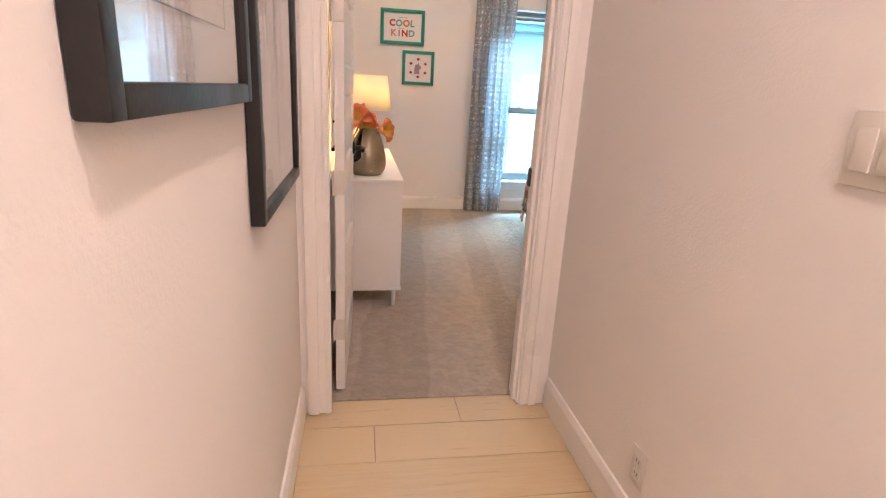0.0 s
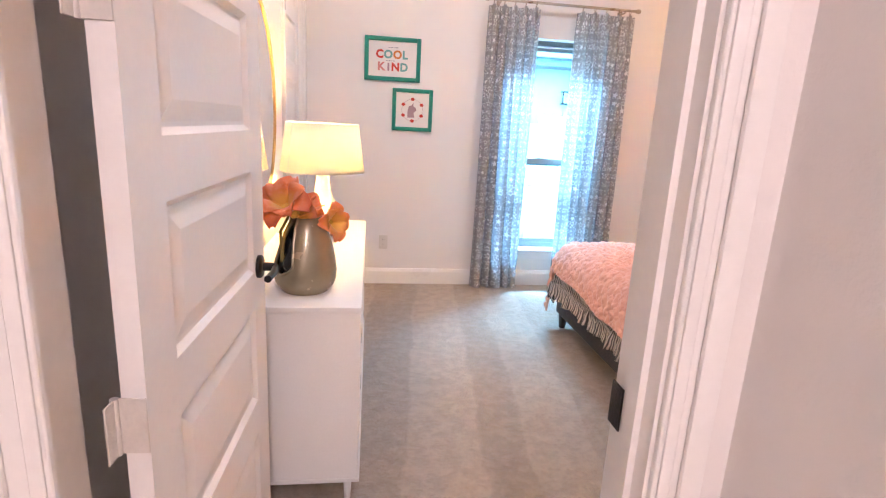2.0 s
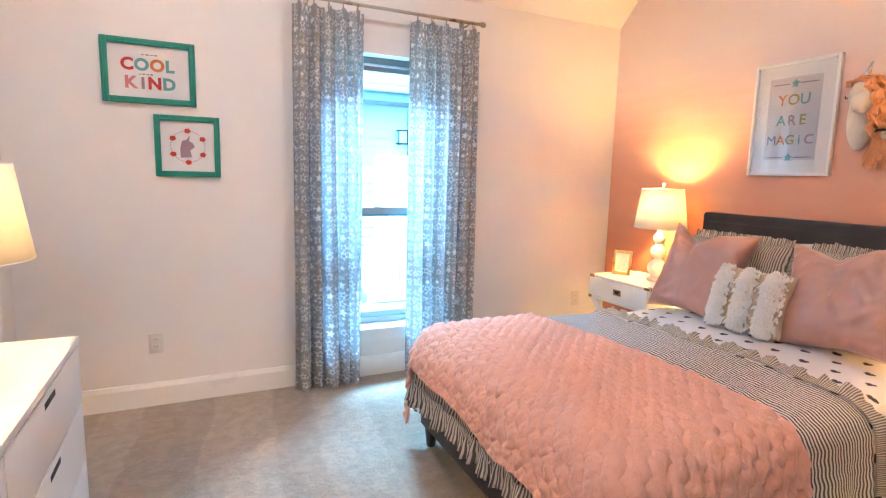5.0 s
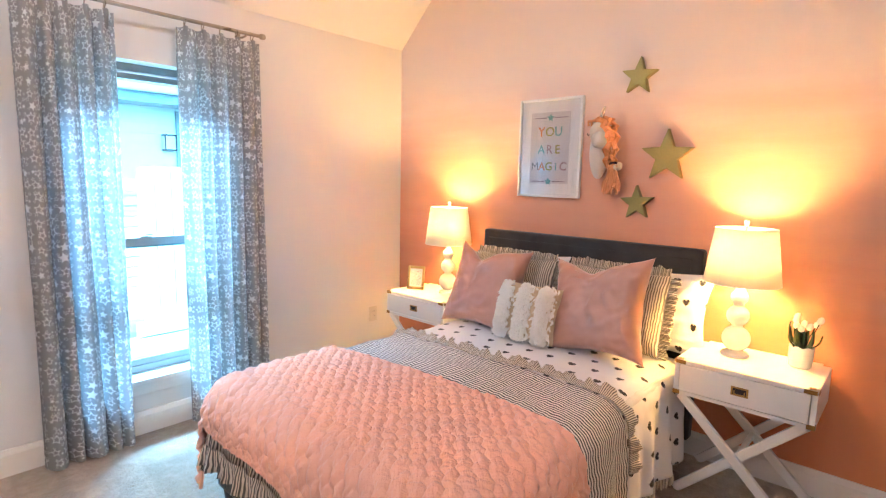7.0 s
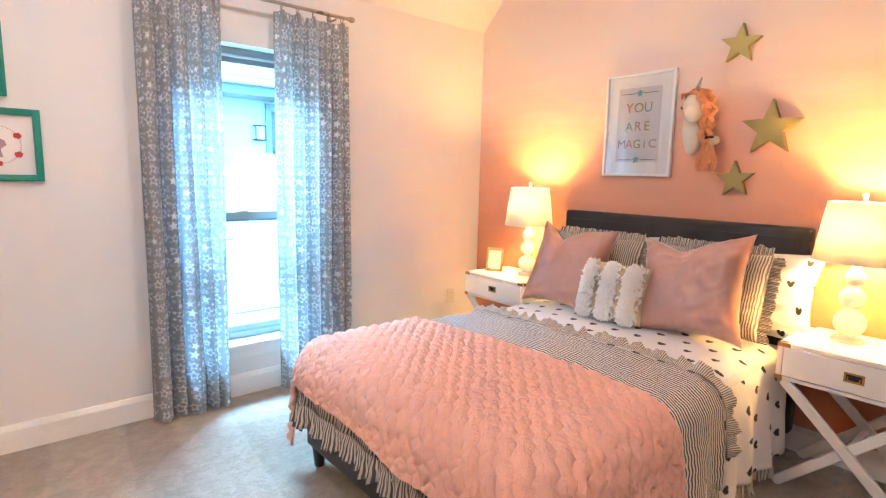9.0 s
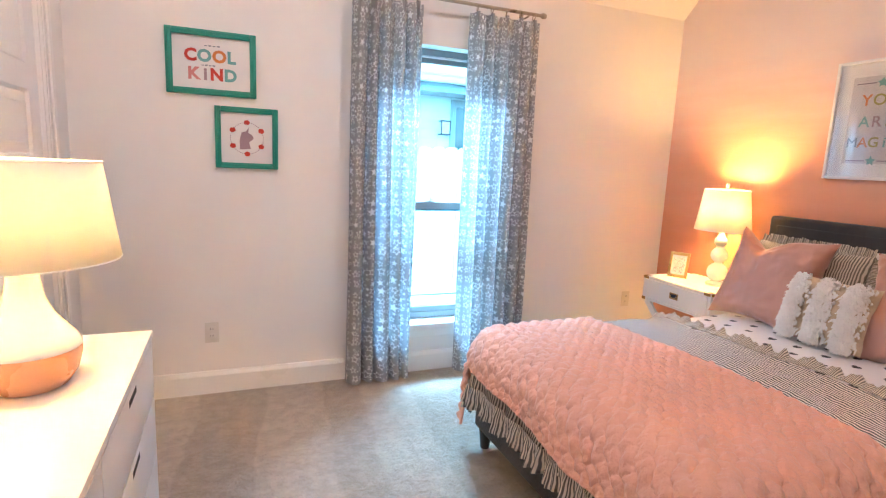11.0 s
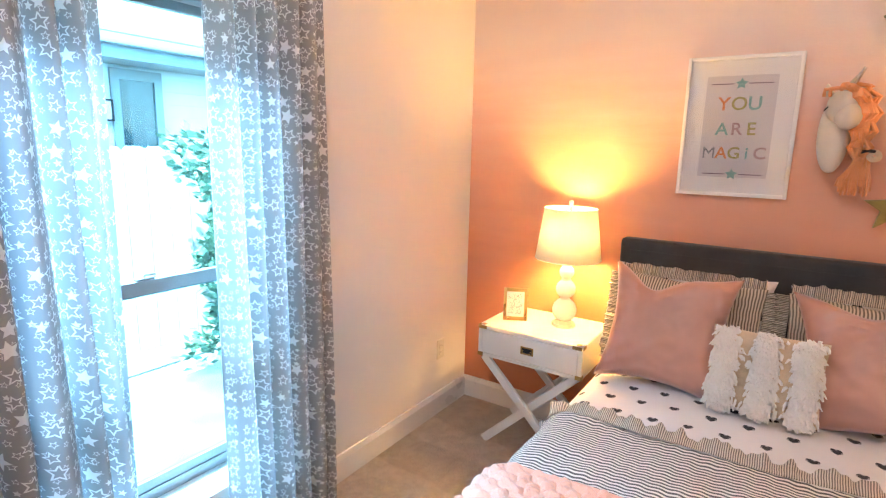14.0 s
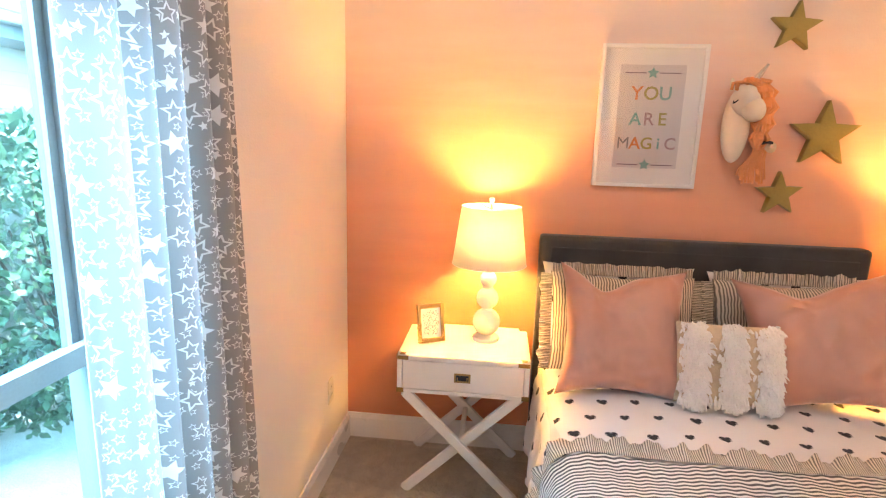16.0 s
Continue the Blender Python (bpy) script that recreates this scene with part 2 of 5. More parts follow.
def lamp_shade(name, col, share=0.45):
    n = Nodes(name)
    weave = n.noise(500.0, 2.0)
    n.set(Base_Color=n.mix(weave, shade(col, 0.95), col), Roughness=0.9, Specular_IOR_Level=0.1)
    n.bump(weave, 0.0004)
    tr = n.t.nodes.new("ShaderNodeBsdfTranslucent")
    n.put(tr.inputs[0], (*col, 1))
    mx = n.t.nodes.new("ShaderNodeMixShader")
    mx.inputs[0].default_value = share
    n.t.links.new(n.bsdf.outputs[0], mx.inputs[1]), n.t.links.new(tr.outputs[0], mx.inputs[2])
    n.t.links.new(mx.outputs[0], n.out.inputs[0])
    return n.m


def pane_glass(name, tint=(1, 1, 1), rough=0.0, gloss=1.0):
    """A thin clear pane: it lets light straight through and mirrors by its Fresnel share."""
    n = Nodes(name)
    clear, shine, fr = (n.t.nodes.new(k) for k in ("ShaderNodeBsdfTransparent", "ShaderNodeBsdfGlossy", "ShaderNodeLayerWeight"))
    n.put(clear.inputs[0], (*tint, 1)), n.put(shine.inputs["Roughness"], rough), n.put(fr.inputs[0], 0.5)
    mx = n.t.nodes.new("ShaderNodeMixShader")
    n.put(mx.inputs[0], n.math("MULTIPLY", n.math("MULTIPLY_ADD", n.math("POWER", fr.outputs["Facing"], 5.0), 0.95, 0.045), gloss))
    n.t.links.new(clear.outputs[0], mx.inputs[1]), n.t.links.new(shine.outputs[0], mx.inputs[2])
    n.t.links.new(mx.outputs[0], n.out.inputs[0])
    return n.m


def glow(name, col, strength):
    n = Nodes(name)
    n.set(Base_Color=col, Emission_Color=(*col, 1), Emission_Strength=strength)
    return n.m


def shingle(name):
    n = Nodes(name)
    b = n.t.nodes.new("ShaderNodeTexBrick")
    v = n.sep(n.tc.outputs["Object"])
    n.put(b.inputs["Vector"], n.comb(v[0], v[1])), n.put(b.inputs["Scale"], 1.0)
    n.put(b.inputs["Brick Width"], 0.3), n.put(b.inputs["Row Height"], 0.11), n.put(b.inputs["Mortar Size"], 0.012), n.put(b.inputs["Mortar Smooth"], 0.4)
    n.put(b.inputs["Color1"], (0.17, 0.165, 0.16)), n.put(b.inputs["Color2"], (0.27, 0.255, 0.245)), n.put(b.inputs["Mortar"], (0.06, 0.057, 0.054))
    n.set(Base_Color=n.mix(n.noise(60.0), b.outputs["Color"], (0.20, 0.19, 0.18)), Roughness=0.95)
    n.bump(b.outputs["Fac"], 0.008, 0.6)
    return n.m


def lily_petal(name):
    """Silk petal: yellow at the throat, coral orange beyond, with rosy streaks."""
    n = Nodes(name)
    v = n.sep(n.tc.outputs["Object"])
    r = n.math("SQRT", n.math("ADD", n.math("MULTIPLY", v[2], v[2]), n.math("ADD", n.math("MULTIPLY", v[0], v[0]), n.math("MULTIPLY", v[1], v[1]))))
    streak = n.noise(45.0, 3.0)
    d = n.math("ADD", r, n.math("MULTIPLY", n.math("SUBTRACT", streak, 0.5), 0.04))
    far = n.mix(n.span(streak, 0.35, 0.7), (0.80, 0.22, 0.065), (0.85, 0.35, 0.17))
    n.set(Base_Color=n.mix(n.span(d, 0.03, 0.075), (0.84, 0.48, 0.08), n.mix(n.span(d, 0.085, 0.12), far, (0.70, 0.14, 0.06))), Roughness=0.5, Sheen_Weight=0.2)
    n.bump(streak, 0.001)
    tr = n.t.nodes.new("ShaderNodeBsdfTranslucent")
    n.put(tr.inputs[0], (0.85, 0.32, 0.08))
    mx = n.t.nodes.new("ShaderNodeMixShader")
    mx.inputs[0].default_value = 0.3
    n.t.links.new(n.bsdf.outputs[0], mx.inputs[1]), n.t.links.new(tr.outputs[0], mx.inputs[2])
    n.t.links.new(mx.outputs[0], n.out.inputs[0])
    return n.m


M = {
    "wall": wall_paint("wall_paint", (0.78, 0.74, 0.70)),
    "ceiling": wall_paint("ceiling_paint", (0.80, 0.77, 0.73)),
    "ombre": ombre_paint("ombre_paint"),
    "trim": mat("trim_paint", (0.80, 0.77, 0.73), 0.35, var=0.03, scale=3, fine=60, dist=0.0003),
    "carpet": carpet_pile("carpet"),
    "plank": plank_tile("plank_tile"),
    "grout": mat("grout", (0.30, 0.23, 0.16), 0.9, fine=300, dist=0.001),
    "black_frame": mat("black_wood", (0.012, 0.011, 0.011), 0.38, var=0.25, fine=90),
    "black_metal": mat("black_metal", (0.015, 0.014, 0.014), 0.4, 0.6, var=0.15),
    "white_lacquer": mat("white_lacquer", (0.80, 0.78, 0.75), 0.32, var=0.03, scale=3, dist=0.0002, gloss_var=0.02),
    "door_paint": mat("door_paint", (0.78, 0.75, 0.72), 0.4, var=0.03, scale=3, fine=80, dist=0.0003, gloss_var=0.02),
    "plate": mat("switch_plastic", (0.66, 0.62, 0.55), 0.35, var=0.03, dist=0),
    "slot": mat("dark_slot", (0.02, 0.02, 0.022), 0.8),
    "gold": mat("brushed_gold", (0.62, 0.43, 0.17), 0.3, 1.0, var=0.12, fine=300, dist=0.0002),
    "star_gold": mat("aged_gold", (0.37, 0.30, 0.10), 0.42, 0.75, var=0.12, scale=9, fine=120, dist=0.0008),
    "brass": mat("antique_brass", (0.38, 0.24, 0.09), 0.38, 1.0, var=0.2),
    "mirror": mat("mirror_silver", (0.92, 0.92, 0.92), 0.01, 1.0, var=0.0, dist=0, gloss_var=0.005),
    "rod": mat("rod_bronze", (0.46, 0.39, 0.31), 0.32, 0.9, var=0.15),
    "window": mat("window_bronze", (0.27, 0.30, 0.31), 0.4, 0.2, var=0.08),
    "window_glass": pane_glass("window_glass", (0.64, 0.89, 0.96), 0.0, 0.7),
    "picture_glass": pane_glass("picture_glass", (0.97, 0.97, 0.97), 0.01, 1.3),
    "dark_glass": mat("dark_glass", (0.02, 0.05, 0.06), 0.05, dist=0),
    "curtain": star_curtain("star_curtain"),
    "hearts": heart_cotton("heart_cotton"),
    "stripes": stripe_cotton("stripe_cotton"),
    "stripes_fine": stripe_cotton("stripe_cotton_fine", 84.0, (0.20, 0.175, 0.14), (0.68, 0.60, 0.49), 0.0006),
    "stripes_drop": stripe_cotton("stripe_cotton_drop", 58.0, (0.11, 0.10, 0.095), (0.62, 0.54, 0.46), 0.0012),
    "quilt": creased_cotton("quilt_cotton", (0.84, 0.455, 0.34)),
    "velvet": velvet("rose_velvet", (0.52, 0.265, 0.20)),
    "shag": fabric("shag_yarn", (0.93, 0.90, 0.86), 0.95, 0.5, 0.05),
    "oat": fabric("oatmeal_weave", (0.68, 0.54, 0.38), 0.95, 0.1, 0.2, 300),
    "charcoal": fabric("charcoal_linen", (0.056, 0.053, 0.054), 0.95, 0.25, 0.18, 700),
    "mattress": fabric("mattress_ticking", (0.70, 0.68, 0.66)),
    "leg_wood": mat("dark_wood", (0.03, 0.022, 0.018), 0.45),
    "shade_white": lamp_shade("linen_shade", (0.86, 0.82, 0.72), 0.24),
    "ceramic": mat("white_ceramic", (0.80, 0.77, 0.72), 0.16, var=0.03, dist=0.0),
    "clay": mat("peach_ceramic", (0.62, 0.30, 0.17), 0.25, var=0.06),
    "vase": mat("taupe_glaze", (0.30, 0.25, 0.16), 0.2, 0.3, var=0.06, scale=14, fine=60, dist=0.0003),
    "vase_in": mat("dark_glaze", (0.012, 0.012, 0.012), 0.3),
    "throat": mat("yellow_throat", (0.75, 0.42, 0.06), 0.5, var=0.2),
    "petal": lily_petal("orange_petal"),
    "stalk": mat("ochre_stalk", (0.26, 0.19, 0.05), 0.5, var=0.3),
    "petal_white": mat("white_petal", (0.80, 0.70, 0.62), 0.5, var=0.1),
    "stem": mat("green_stem", (0.045, 0.065, 0.02), 0.55, var=0.3),
    "leaf": mat("tulip_leaf", (0.035, 0.075, 0.03), 0.5, var=0.3),
    "teal_frame": mat("teal_frame", (0.015, 0.26, 0.18), 0.35, var=0.1),
    "paper": mat("print_paper", (0.74, 0.70, 0.67), 0.85, var=0.03, fine=500, dist=0.0001),
    "paper_grey": mat("grey_paper", (0.60, 0.57, 0.58), 0.85, var=0.03, dist=0.0001),
    "mount": mat("white_mount", (0.80, 0.78, 0.76), 0.85, var=0.02, dist=0.0001),
    "plush": fabric("ivory_felt", (0.74, 0.64, 0.52), 1.0, 0.4, 0.06, 500),
    "yarn": fabric("peach_yarn", (0.78, 0.33, 0.14), 1.0, 0.3, 0.2, 400),
    "silver": mat("silver_foil", (0.72, 0.70, 0.68), 0.25, 1.0, var=0.1),
    "steel": mat("painted_hinge", (0.66, 0.62, 0.57), 0.35, 0.2),
    "ground": mat("pale_dirt", (0.42, 0.385, 0.335), 0.95, var=0.3, scale=3.0, fine=90, dist=0.01),
    "concrete": mat("concrete", (0.45, 0.43, 0.40), 0.9, var=0.12, scale=2, fine=80, dist=0.002),
    "picket": mat("weathered_picket", (0.36, 0.32, 0.27), 0.85, var=0.2, scale=5, fine=90, dist=0.001),
    "siding": mat("pale_siding", (0.60, 0.60, 0.59), 0.6, var=0.05),
    "fascia": mat("grey_fascia", (0.20, 0.22, 0.23), 0.5, var=0.06),
    "shingle": shingle("shingle"),
    "shrub": mat("shrub_leaf", (0.075, 0.13, 0.07), 0.5, var=0.45, scale=12, fine=60, dist=0),
    "bark": mat("bark", (0.07, 0.05, 0.035), 0.9, var=0.3),
    "bulb": glow("bulb", (1.0, 0.62, 0.28), 10.0),
    "led": glow("downlight_lens", (1.0, 0.80, 0.62), LED),
}
for key, rgb in (("ink_red", (0.55, 0.05, 0.03)), ("ink_orange", (0.62, 0.20, 0.05)), ("ink_teal", (0.16, 0.36, 0.34)), ("ink_pink", (0.60, 0.22, 0.20)),
                 ("ink_plum", (0.16, 0.10, 0.15)), ("ink_olive", (0.33, 0.30, 0.08)), ("ink_grey", (0.20, 0.21, 0.23)), ("ink_mauve", (0.36, 0.24, 0.26))):
    M[key] = mat(key, rgb, 0.85, var=0.1, dist=0)

# ---- mesh helpers ----


def cuboid(x0, x1, y0, y1, z0, z1, bevel=0.0, seg=2, bm=None):
    """A box, its edges rounded, put into bm."""
    b = bmesh.new()
    bmesh.ops.create_cube(b, size=1.0, matrix=Matrix.LocRotScale(((x0 + x1) / 2, (y0 + y1) / 2, (z0 + z1) / 2), None, (x1 - x0, y1 - y0, z1 - z0)))
    if bevel:
        bmesh.ops.bevel(b, geom=b.edges[:], offset=bevel, segments=seg, profile=0.6, affect="EDGES")
    return merge(bm, b)


def merge(bm, b, m=None, slot=None):
    """Adds b to bm (a new one where bm is None), moved by m."""
    if slot is not None:
        for f in b.faces:
            f.material_index = slot
    if m is not None:
        b.transform(m)
    if bm is None:
        return b
    me = bpy.data.meshes.new("tmp")
    b.to_mesh(me)
    b.free()
    bm.from_mesh(me)
    bpy.data.meshes.remove(me)
    return bm


def bar(p, q, w, d, bevel=0.0, up=(0, 0, 1), bm=None):
    """A beam of section w by d from p to q."""
    p, q = Vector(p), Vector(q)
    b = cuboid(-w / 2, w / 2, -d / 2, d / 2, 0, (q - p).length, bevel, 1)
    zz = (q - p).normalized()
    xx = Vector(up).cross(zz)
    xx = xx.normalized() if xx.length > 1e-4 else Vector((1, 0, 0))
    m = Matrix((xx, zz.cross(xx), zz)).transposed().to_4x4()
    return merge(bm, b, Matrix.Translation(p) @ m)


def lathe(profile, seg=32, bm=None, m=None, slot=None):
    b = bmesh.new()
    rings = []
    for r, z in profile:
        if r < 1e-5:
            rings.append([b.verts.new((0, 0, z))])
        else:
            rings.append([b.verts.new((r * math.cos(2 * math.pi * i / seg), r * math.sin(2 * math.pi * i / seg), z)) for i in range(seg)])
    for a, c in zip(rings, rings[1:]):
        for i in range(seg):
            j = (i + 1) % seg
            if len(a) == 1 and len(c) == 1:
                continue
            if len(a) == 1:
                b.faces.new((a[0], c[j], c[i]))
            elif len(c) == 1:
                b.faces.new((a[i], a[j], c[0]))
            else:
                b.faces.new((a[i], a[j], c[j], c[i]))
    bmesh.ops.recalc_face_normals(b, faces=b.faces[:])
    return merge(bm, b, m, slot)


def tube(points, radius, seg=10, bm=None, slot=None, taper=None):
    """A round rod through points."""
    b = bmesh.new()
    pts = [Vector(p) for p in points]
    rings, side = [], None
    for i, p in enumerate(pts):
        d = (pts[min(i + 1, len(pts) - 1)] - pts[max(i - 1, 0)]).normalized()
        if side is None:
            side = d.orthogonal().normalized()
        side = (side - d * side.dot(d)).normalized()
        up = d.cross(side)
        r = radius * (taper(i / (len(pts) - 1)) if taper else 1.0)
        rings.append([b.verts.new(p + (side * math.cos(2 * math.pi * k / seg) + up * math.sin(2 * math.pi * k / seg)) * r) for k in range(seg)])
    for a, c in zip(rings, rings[1:]):
        for k in range(seg):
            b.faces.new((a[k], a[(k + 1) % seg], c[(k + 1) % seg], c[k]))
    b.faces.new(rings[0][::-1]), b.faces.new(rings[-1])
    return merge(bm, b, None, slot)


def ring(big, small, seg=20, sub=8, bm=None, m=None):
    b = bmesh.new()
    vs = [[b.verts.new(((big + small * math.cos(2 * math.pi * j / sub)) * math.cos(2 * math.pi * i / seg), (big + small * math.cos(2 * math.pi * j / sub)) * math.sin(2 * math.pi * i / seg),
                        small * math.sin(2 * math.pi * j / sub))) for j in range(sub)] for i in range(seg)]
    for i in range(seg):
        for j in range(sub):
            b.faces.new((vs[i][j], vs[(i + 1) % seg][j], vs[(i + 1) % seg][(j + 1) % sub], vs[i][(j + 1) % sub]))
    return merge(bm, b, m)


def sheet(f, nu, nv, uv=None, bm=None, slot=None):
    """A surface from f(u, v), u and v in 0..1, with the UV that uv(u, v) gives."""
    b = bmesh.new()
    lay = b.loops.layers.uv.new("UVMap")
    vs = [[b.verts.new(f(i / nu, j / nv)) for j in range(nv + 1)] for i in range(nu + 1)]
    for i in range(nu):
        for j in range(nv):
            fa = b.faces.new((vs[i][j], vs[i + 1][j], vs[i + 1][j + 1], vs[i][j + 1]))
            for lp, (a, c) in zip(fa.loops, ((i, j), (i + 1, j), (i + 1, j + 1), (i, j + 1))):
                lp[lay].uv = uv(a / nu, c / nv) if uv else (a / nu, c / nv)
    return merge(bm, b, None, slot)


def plate_from(outline, depth, bevel=0.0):
    """A flat piece cut to a 2D outline (x, z), depth along -y, its front edge rounded."""
    b = bmesh.new()
    face = b.faces.new([b.verts.new((x, 0, z)) for x, z in outline])
    geo = bmesh.ops.extrude_face_region(b, geom=[face])
    bmesh.ops.translate(b, verts=[v for v in geo["geom"] if isinstance(v, bmesh.types.BMVert)], vec=(0, -depth, 0))
    bmesh.ops.recalc_face_normals(b, faces=b.faces[:])
    if bevel:
        bmesh.ops.bevel(b, geom=[e for e in b.edges if all(abs(v.co.y + depth) < 1e-6 for v in e.verts)], offset=bevel, segments=2, affect="EDGES")
    return b


def star_outline(r, inner=0.42, turn=0.0):
    return [((r if k % 2 == 0 else r * inner) * math.sin(turn + k * math.pi / 5), (r if k % 2 == 0 else r * inner) * math.cos(turn + k * math.pi / 5)) for k in range(10)]


def part(name, bm, material, parent, label="", smooth=True, m=None, thick=0.0):
    """Links a bmesh as one mesh object under a thing or a part (or at top level)."""
    me = bpy.data.meshes.new(name)
    bm.to_mesh(me)
    bm.free()
    for mm in material if isinstance(material, (list, tuple)) else (material,):
        me.materials.append(M[mm])
    if smooth:
        me.shade_smooth()
        me.set_sharp_from_angle(angle=radians(38))
    o = new(name, me)
    o.parent = parent
    if m is not None:
        o.matrix_basis = m
    if thick:
        s = o.modifiers.new("thickness", "SOLIDIFY")
        s.thickness, s.offset = thick, 0
    if label:
        o["label"] = label
    return o


def thing(name, m, label, category, group="", kind=""):
    e = new(name)
    e.empty_display_size = 0.1
    e.matrix_basis = m
    return tagged(e, label, category, group, kind)


def setting(name, bm, material, label, category, smooth=False):
    return tagged(part(name, bm, material, None, smooth=smooth), label, category, kind="structure")


def letters(name, text, size, material, parent, m, bold=0.0):
    """Words in the built-in font, as a thin mesh lying in the xz plane."""
    c = bpy.data.curves.new(name, "FONT")
    c.body, c.size, c.align_x, c.align_y, c.extrude, c.offset, c.resolution_u = text, size, "CENTER", "CENTER", 0.0004, bold, 3
    o = bpy.data.objects.new(name, c)
    scene.collection.objects.link(o)
    me = bpy.data.meshes.new_from_object(o.evaluated_get(bpy.context.evaluated_depsgraph_get()))
    bpy.data.objects.remove(o)
    bpy.data.curves.remove(c)
    me.materials.append(M[material])
    r = new(name, me)
    r.parent, r.matrix_basis = parent, m @ pose(0, 0, 0, 90)
    return r


# ---- the setting: bedroom and hall ----
XL, XR, YH, YD, YW, ZC = -0.21, 3.565, 3.825, 3.94, 7.53, 2.95
HX0, HX1, HY = -0.195, 0.795, 0.40
DX0, DX1, DZ = -0.075, 0.672, 2.41
WX0, WX1, WZ0, WZ1 = 1.37, 2.095, 0.30, 2.035
CY0, CY1 = 6.43, 7.19


def boxes(*rows):
    bm = bmesh.new()
    for r in rows:
        cuboid(*r, bm=bm)
    return bm


setting("wall_door", boxes((-0.32, DX0 - 0.055, YH, YD, -0.02, ZC), (DX1 + 0.02, XR + 0.12, YH, YD, -0.02, ZC), (DX0 - 0.055, DX1 + 0.02, YH, YD, DZ + 0.02, ZC)), "wall",
        "off-white painted wall with the bedroom doorway", "wall")
setting("wall_left", boxes((XL - 0.12, XL, YD, CY0 - 0.02, -0.02, ZC), (XL - 0.12, XL, CY1 + 0.02, YW, -0.02, ZC), (XL - 0.12, XL, CY0 - 0.02, CY1 + 0.02, DZ + 0.02, ZC)), "wall",
        "off-white painted wall behind the dresser and closet door", "wall")
setting("wall_window", boxes((XL - 0.12, WX0, YW, YW + 0.2, -0.02, ZC), (WX1, XR + 0.12, YW, YW + 0.2, -0.02, ZC), (WX0, WX1, YW, YW + 0.2, -0.02, WZ0), (WX0, WX1, YW, YW + 0.2, WZ1, ZC)), "wall",
        "off-white painted wall with one tall window", "wall")
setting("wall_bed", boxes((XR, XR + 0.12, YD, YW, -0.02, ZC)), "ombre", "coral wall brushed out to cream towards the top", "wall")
setting("wall_hall_left", boxes((HX0 - 0.12, HX0, HY, YH, -0.02, 2.75)), "wall", "off-white painted hall wall with two framed prints", "wall")
setting("wall_hall_right", boxes((HX1, HX1 + 0.12, HY, YH, -0.02, 2.75)), "wall", "off-white painted hall wall with a light switch", "wall")
setting("wall_hall_end", boxes((HX0 - 0.12, HX1 + 0.12, HY - 0.12, HY, -0.02, 2.75)), "wall", "plain off-white wall closing the hall", "wall")
setting("ceiling_hall", boxes((HX0 - 0.12, HX1 + 0.12, HY - 0.12, YH, 2.75, 2.85)), "ceiling", "plain off-white hall ceiling", "ceiling")
bm = boxes((XL - 0.12, XR + 0.12, YH, YW + 0.2, ZC, ZC + 0.1))
slope = bmesh.new()
a, b = (YW, 2.43), (YW - 0.52, ZC)
lower = [slope.verts.new((x, y, z)) for x in (XL, XR) for y, z in (a, b, (YW, ZC))]
slope.faces.new((lower[0], lower[1], lower[4], lower[3])), slope.faces.new((lower[1], lower[2], lower[5], lower[4])), slope.faces.new((lower[2], lower[0], lower[3], lower[5]))
slope.faces.new(lower[:3]), slope.faces.new(lower[3:])
bmesh.ops.recalc_face_normals(slope, faces=slope.faces[:])
setting("ceiling", merge(bm, slope), "ceiling", "off-white ceiling sloping down to the window wall", "ceiling")

floor_bm = boxes((XL, XR, YD, YW, -0.03, 0.0), (DX0 - 0.035, DX1, 3.90, YD, -0.03, 0.0))
setting("floor_carpet", floor_bm, "carpet", "taupe cut-pile carpet with vacuum tracks", "carpet")
hall_floor = setting("floor_hall", boxes((HX0, HX1, HY, YH, -0.05, -0.012), (DX0 - 0.035, DX1, YH, 3.90, -0.05, -0.012)), "grout", "hall floor of wood-look plank tiles", "floor")


def baseboard(name, p, q, inward):
    """A skirting board along p to q, its foot on the floor, thickness towards inward."""
    p, q, n = Vector((*p, 0)), Vector((*q, 0)), Vector((*inward, 0))
    prof = [(0, 0), (0.015, 0), (0.015, 0.105), (0.011, 0.118), (0.007, 0.13), (0, 0.132)]
    bm = bmesh.new()
    e = [[bm.verts.new(o + n * t + Vector((0, 0, h))) for t, h in prof] for o in (p, q)]
    for i in range(len(prof)):
        j = (i + 1) % len(prof)
        bm.faces.new((e[0][i], e[0][j], e[1][j], e[1][i]))
    bm.faces.new(e[0]), bm.faces.new(e[1])
    bmesh.ops.recalc_face_normals(bm, faces=bm.faces[:])
    return setting(name, bm, "trim", "white painted baseboard", "baseboard")


baseboard("baseboard_1", (XL + 0.015, YW), (XR - 0.015, YW), (0, -1))
baseboard("baseboard_2", (XR, YD), (XR, YW), (-1, 0))
baseboard("baseboard_3", (XL, YD + 0.015), (XL, CY0 - 0.10), (1, 0))
baseboard("baseboard_4", (DX1 + 0.11, YD), (XR - 0.015, YD), (0, 1))
baseboard("baseboard_5", (HX0, HY), (HX0, YH - 0.02), (1, 0))
baseboard("baseboard_6", (HX1, HY), (HX1, YH - 0.02), (-1, 0))


